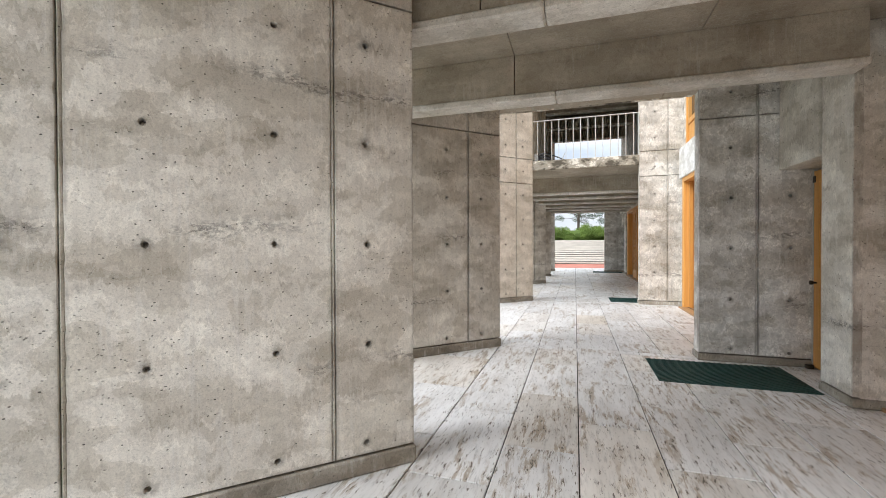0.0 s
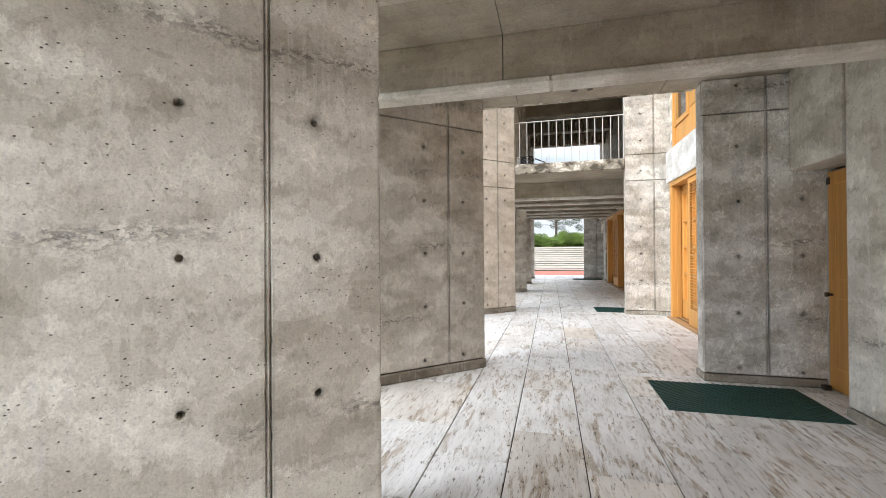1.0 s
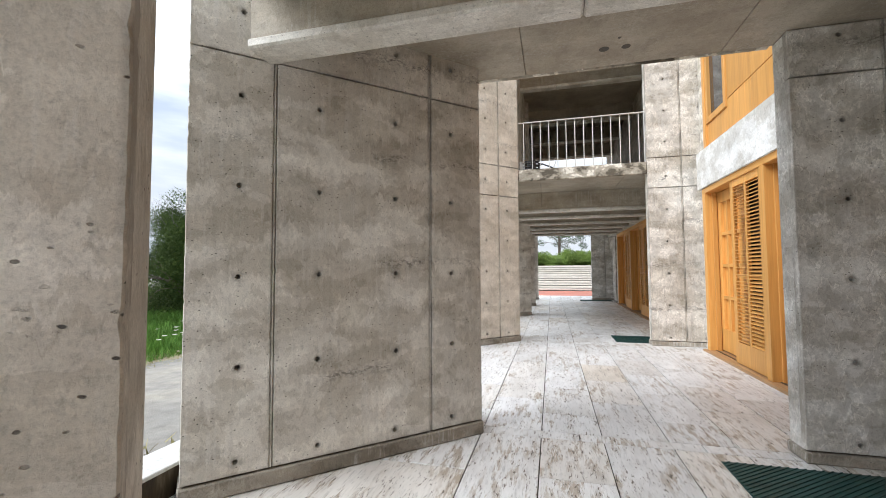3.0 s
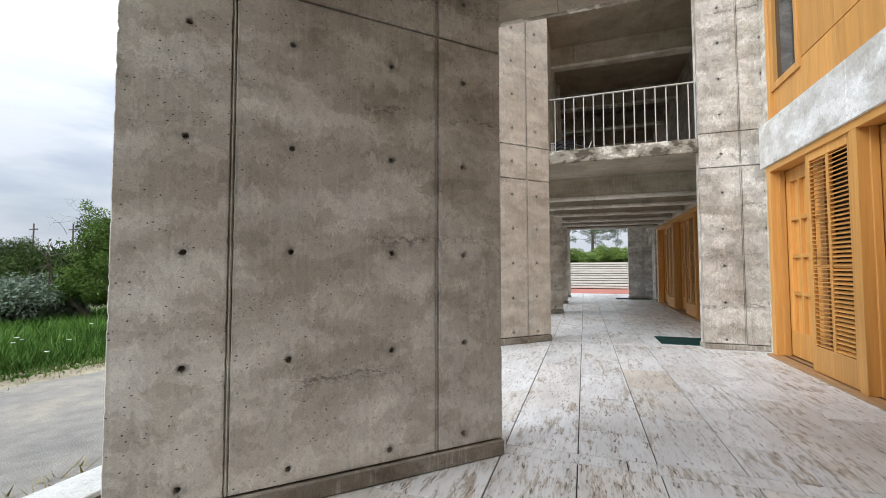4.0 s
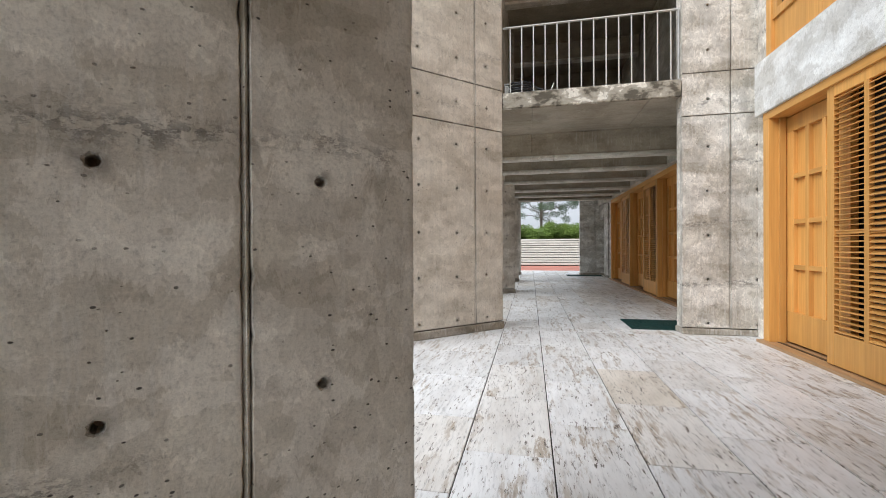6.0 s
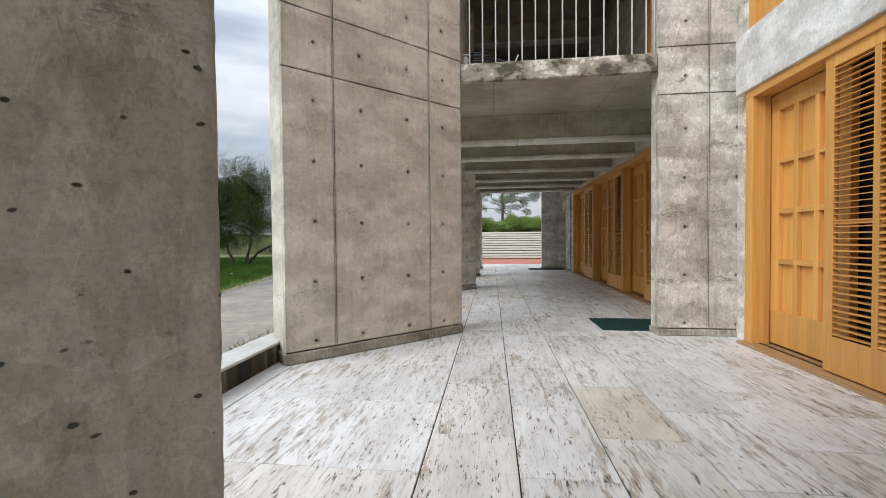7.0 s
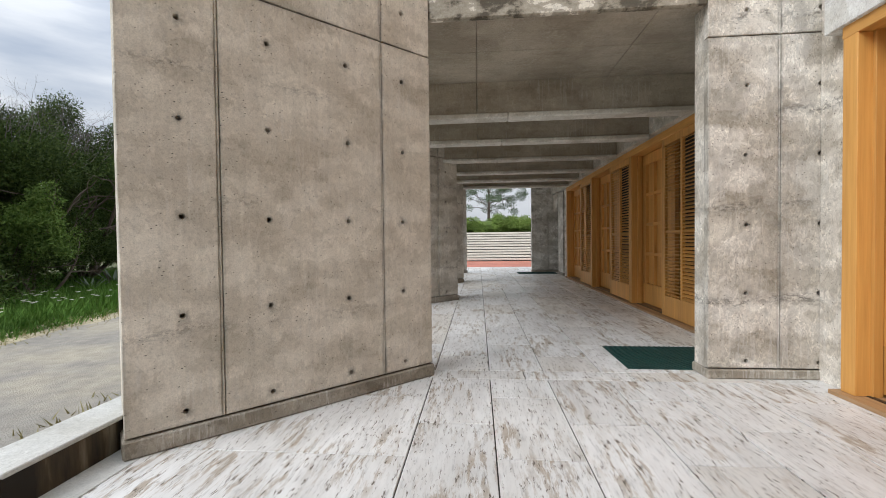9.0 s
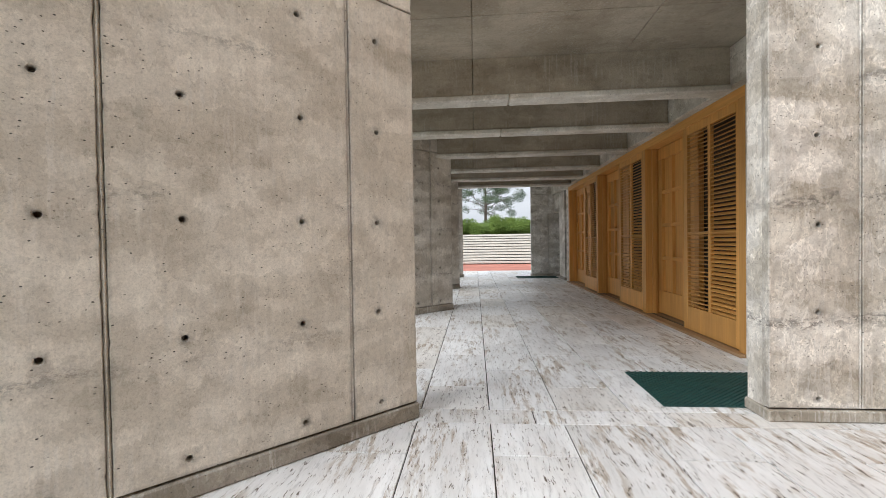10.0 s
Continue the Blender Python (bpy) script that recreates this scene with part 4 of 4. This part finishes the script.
shrub(-11.6, 22.8, GR, 4.6, 4.4, 40000, LEAF_DARK, "thin grey-brown tree with many bare twigs", 0.08, 70, 3, 0.34)
shrub(-16.6, 25.5, GR, 7.0, 4.6, 28000, LEAF_DARK, "dark green shrub further off", 0.13, 16)
shrub(-9.4, 26.6, GR, 3.4, 3.0, 15400, LEAF_DARK, "dark shrub further along the track", 0.1, 16)
shrub(-10.0, 15.6, GR, 1.7, 2.4, 5500, LEAF_GREEN, "yellow-green feathery shrub before the dark thicket", 0.08, 0, 4, 0.5)
shrub(-11.4, 9.9, GR, 2.3, 2.7, 20000, LEAF_GREEN, "rounded green shrub beside the track", 0.08, 4)
shrub(-12.6, 9.0, GR, 2.6, 0.95, 14000, LEAF_GREY, "low silver-green feathery shrub", 0.13, 0, 4, 0.1)
shrub(-14.6, 8.4, GR, 2.8, 1.0, 12000, LEAF_GREY, "low silver-green feathery shrub", 0.13, 0, 4, 0.1)
shrub(-18.0, 12.2, GR, 4.6, 1.7, 16000, LEAF_DARK, "dark low shrub further off", 0.12, 2)
shrub(-23.9, 14.1, GR, 5.0, 2.2, 14000, LEAF_DARK, "dark low shrub with bluish bloom further off", 0.13, 6)


def agave(x, y, r):
    ag = empty("agave", pose(x, y, GR), label="grey-green agave rosette in the grass", category="plant")
    for k in range(18):
        bm = bmesh.new()
        a, tilt = k * 2.4, 0.25 + 0.9 * (k / 18)
        d = Vector((math.cos(a) * math.cos(tilt), math.sin(a) * math.cos(tilt), math.sin(tilt)))
        s = Vector((-math.sin(a), math.cos(a), 0))
        prev = None
        for q in range(5):
            f = q / 4
            c = d * r * f + Vector((0, 0, -0.12 * r * f * f))
            w = r * 0.11 * (1 - f) * (0.6 + 1.2 * f) + 0.002
            cur = (bm.verts.new(c - s * w), bm.verts.new(c + Vector((0, 0, -0.02))), bm.verts.new(c + s * w))
            if prev:
                bm.faces.new((prev[0], prev[1], cur[1], cur[0]))
                bm.faces.new((prev[1], prev[2], cur[2], cur[1]))
            prev = cur
        part("leaf", bm, LEAF_GREY, ag)


agave(-11.0, 18.5, 0.7)
agave(-10.4, 17.2, 0.5)

# grassy verge: soil strip, blades and white flowers
vb = bmesh.new()
vys = [-12 + 2.0 * k for k in range(30)]


def verge_x(y):
    return -6.35 - 0.35 * math.sin(y * 0.35) - max(0.0, y - 9) * 0.17


vl = [vb.verts.new((verge_x(y), y, GR + 0.022)) for y in vys]
vr = [vb.verts.new((-30, y, GR + 0.10)) for y in vys]
for k in range(len(vys) - 1):
    vb.faces.new((vl[k], vl[k + 1], vr[k + 1], vr[k]))
tagged(part("verge", vb, SOIL), "grassy verge along the gravel track", "ground", kind="structure")


def tufts(name, n, material, label, xr, yr, h, w):
    y = rng.uniform(yr[0], yr[1], n)
    e = np.array([verge_x(q) for q in y])
    x = e - rng.random(n) ** 1.4 * xr + (rng.normal(size=n) * 0.10)
    z = np.full(n, GR + 0.02)
    hh = h * (0.5 + rng.random(n)) * np.clip((e - x + 0.12) / 0.8, 0.22, 1.0)
    lean = rng.normal(size=(n, 2)) * 0.45
    a = rng.random(n) * math.tau
    dx, dy = np.cos(a) * w, np.sin(a) * w
    v = np.stack((np.stack((x - dx, y - dy, z), 1), np.stack((x + dx, y + dy, z), 1), np.stack((x + lean[:, 0] * hh, y + lean[:, 1] * hh, z + hh), 1)), 1).reshape(-1, 3)
    me = bpy.data.meshes.new(name)
    me.vertices.add(len(v))
    me.vertices.foreach_set("co", v.ravel())
    me.loops.add(n * 3)
    me.loops.foreach_set("vertex_index", np.arange(n * 3))
    me.polygons.add(n)
    me.polygons.foreach_set("loop_start", np.arange(n) * 3)
    me.update(calc_edges=True)
    me.materials.append(material)
    return tagged(new(name, me), label, "grass", kind="stuff")


tufts("grass", 150000, GRASS, "lush green grass on the verge", 7.0, (-4, 30), 0.19, 0.013)

# sandy worn edge between track and grass
sb = bmesh.new()
sys_ = [-10 + 0.5 * k for k in range(80)]
sa = [sb.verts.new((verge_x(y) - 0.25, y, GR + 0.036)) for y in sys_]
sc = [sb.verts.new((verge_x(y) + 0.55 + 0.55 * noise.noise((y * 0.7, 3, 0)) + 0.22 * noise.noise((y * 3.1, 7, 0)), y, GR - 0.03)) for y in sys_]
for k in range(len(sys_) - 1):
    sb.faces.new((sa[k], sc[k], sc[k + 1], sa[k + 1]))
tagged(part("worn_edge", sb, SAND), "dry sandy edge of the gravel track", "ground", kind="structure")
# weeds along the coping
wd = bmesh.new()
for k in range(900):
    wy = rng.uniform(0, 20)
    if noise.noise((wy * 0.8, 1, 0)) < -0.05:
        continue
    wx = -3.39 - abs(rng.normal()) * 0.09
    hh, a = 0.03 + 0.05 * rng.random(), rng.random() * math.tau
    o = Vector((wx, wy, GR + 0.005))
    wd.faces.new([wd.verts.new(o + Vector(t)) for t in ((-0.008 * math.cos(a), -0.008 * math.sin(a), 0), (0.008 * math.cos(a), 0.008 * math.sin(a), 0), (0.04 * rng.normal(), 0.04 * rng.normal(), hh))])
tagged(part("weeds", wd, STRAW), "small dry weeds along the coping", "weeds", kind="stuff")

sg = bmesh.new()
for k in range(7000):
    wy = rng.uniform(-2, 26)
    wx = verge_x(wy) + rng.uniform(-0.5, 0.45) * (0.5 + rng.random())
    hh, a = 0.02 + 0.06 * rng.random(), rng.random() * math.tau
    o = Vector((wx, wy, GR + 0.02))
    sg.faces.new([sg.verts.new(o + Vector(t)) for t in ((-0.006 * math.cos(a), -0.006 * math.sin(a), 0), (0.006 * math.cos(a), 0.006 * math.sin(a), 0), (0.04 * rng.normal(), 0.04 * rng.normal(), hh))])
tagged(part("dry_grass", sg, STRAW), "short dry grass at the edge of the track", "grass", kind="stuff")

fl = bmesh.new()
for k in range(170):
    fy = rng.uniform(2, 16)
    fx = verge_x(fy) - 0.15 - 2.2 * rng.random()
    fz = GR + 0.20 + 0.12 * rng.random()
    c = fl.verts.new((fx, fy, fz))
    rr = 0.035 + 0.02 * rng.random()
    rim = [fl.verts.new((fx + rr * (1 if q % 2 else 0.6) * math.cos(q * math.tau / 10), fy + rr * (1 if q % 2 else 0.6) * math.sin(q * math.tau / 10), fz + 0.012)) for q in range(10)]
    for q in range(10):
        fl.faces.new((c, rim[q], rim[(q + 1) % 10]))
tagged(part("flowers", fl, PETAL), "small white daisies in the grass", "flowers", kind="stuff")

# hedge over the steps and pines behind it
hedge = empty("hedge", pose(0, 39.6, 1.9), label="clipped yet uneven green hedge above the steps", category="hedge")
hc, hr = [], []
for k in range(230):
    hx, hy = -7 + 20 * rng.random(), rng.uniform(-0.5, 1.8)
    hz = 0.95 + 0.22 * noise.noise((hx * 0.45, hy, 0)) + 0.02 * hx
    hc.append((hx, hy, hz * (0.15 + 0.85 * rng.random() ** 0.6)))
    hr.append(0.30 + 0.22 * rng.random())
leaves("crown", hc, hr, 110000, 0.095, LEAF_HEDGE, hedge, shell=0.6)
part("stem", tube(bmesh.new(), ((-7, 1.0, 0.3), (3, 1.1, 0.4), (13, 1.0, 0.3)), (0.5, 0.6, 0.5), 10), LEAF_DARK, hedge)


def pine(x, y, z, h, w):
    t = empty("pine_tree", pose(x, y, z), label="open-crowned pine behind the hedge", category="tree")
    bm, tips = bmesh.new(), []
    tube(bm, ((0, 0, 0), (0.05, 0, h * 0.5), (0, 0, h)), (0.16, 0.12, 0.05), 7)
    for k in range(22):
        f = 0.32 + 0.66 * rng.random()
        a = rng.random() * math.tau
        branches(bm, (0.03, 0, h * f), (math.cos(a), math.sin(a), 0.35), w * 0.5 * (1.2 - 0.7 * f), 0.035, 1, tips)
    part("trunk", bm, BARK, t)
    leaves("crown", [tuple(p) for p in tips], [0.30 + 0.25 * rng.random() for _ in tips], 16000, 0.15, LEAF_PINE, t, 4.0, 0.2, 0.2, 0.6)
    return t


pine(0.3, 46, 1.9, 5.4, 5.0)
pine(7.2, 45, 1.9, 5.6, 4.4)
pine(-9, 50, 1.9, 5.2, 4.6)

# far low building and poles beyond the shrubs
fb = empty("far_building", pose(-74, 43, GR, 0, 0, 55), label="long low pale building in the distance", category="building")
part("wall", box(-9, 9, -3, 3, 0, 3.2, 0), FAR_WALL, fb)
part("roof", box(-9.6, 9.6, -3.6, 3.6, 3.2, 3.7, 0.05), FAR_WALL, fb)
for k in range(6):
    part("window", box(-8 + k * 2.8, -6.2 + k * 2.8, -3.03, -2.99, 0.9, 2.5, 0), GLASS, fb)
for px_, py_ in ((-62, 38), (-66, 36)):
    po = empty("utility_pole", pose(px_, py_, GR), label="slim distant utility pole with a cross arm", category="pole")
    part("shaft", tube(bmesh.new(), ((0, 0, 0), (0, 0, 7.0)), (0.12, 0.08), 8), BARK, po)
    part("cross_arm", box(-0.8, 0.8, -0.06, 0.06, 6.2, 6.35, 0.01), BARK, po)
far = empty("tree_belt", pose(0, 0, GR), label="distant belt of dark trees", category="trees", kind="stuff")
fc = [(-85 + 20 * rng.random(), -60 + 8 * k + 4 * rng.random(), 1.2 + 1.6 * rng.random()) for k in range(26)]
leaves("crown", fc, [2.6 + 1.6 * rng.random() for _ in fc], 16000, 0.6, LEAF_DARK, far, squash=0.6)

# ---------- travertine paving, slab by slab ----------
tile_cache = {}


def tile(x0, x1, y0, y1, k):
    brown = k == 3 and y0 < 9.0 < y1
    key = (round(x1 - x0, 3), round(y1 - y0, 3), brown)
    if key not in tile_cache:
        bm = box(0, key[0] - 0.009, 0, key[1] - 0.009, -0.03, 0, 0.003)
        me = bpy.data.meshes.new("paving_slab")
        bm.to_mesh(me)
        bm.free()
        me.materials.append(TRAVERTINE_BROWN if brown else TRAVERTINE)
        tile_cache[key] = me
    piece("paving_slab", tile_cache[key], bed, pose(x0 + 0.0045, y0 + 0.0045, random.uniform(-0.0012, 0.0008)))


COLX = [-2.83, -1.12, -0.55, 0.01, 0.59, 1.155, 1.72, 2.29, 2.86]
for s0, s1, ln, at in ((-9.0, 6.33, 1.18, 3.76), (6.50, 11.60, 1.02, 9.57), (11.86, 28.4, 1.12, 12.4)):
    for k, (a, b) in enumerate(zip(COLX, COLX[1:])):
        y = at + (0.5 * ln if k % 2 == 0 else 0.0) + random.uniform(-0.03, 0.03)
        while y > s0:
            y -= ln
        y += ln
        cuts = [s0]
        while y < s1 - 0.2:
            if y - cuts[-1] > 0.2:
                cuts.append(y)
            y += ln
        for c, d in zip(cuts, cuts[1:] + [s1]):
            tile(a, b, c, d, k)
for s, w in ((6.33, 0.17), (11.60, 0.26)):
    for a, b in ((-2.83, -1.69), (-1.69, -0.2), (-0.2, 0.85), (0.85, 2.0), (2.0, 2.86)):
        tile(a, b, s, s + w, 0)
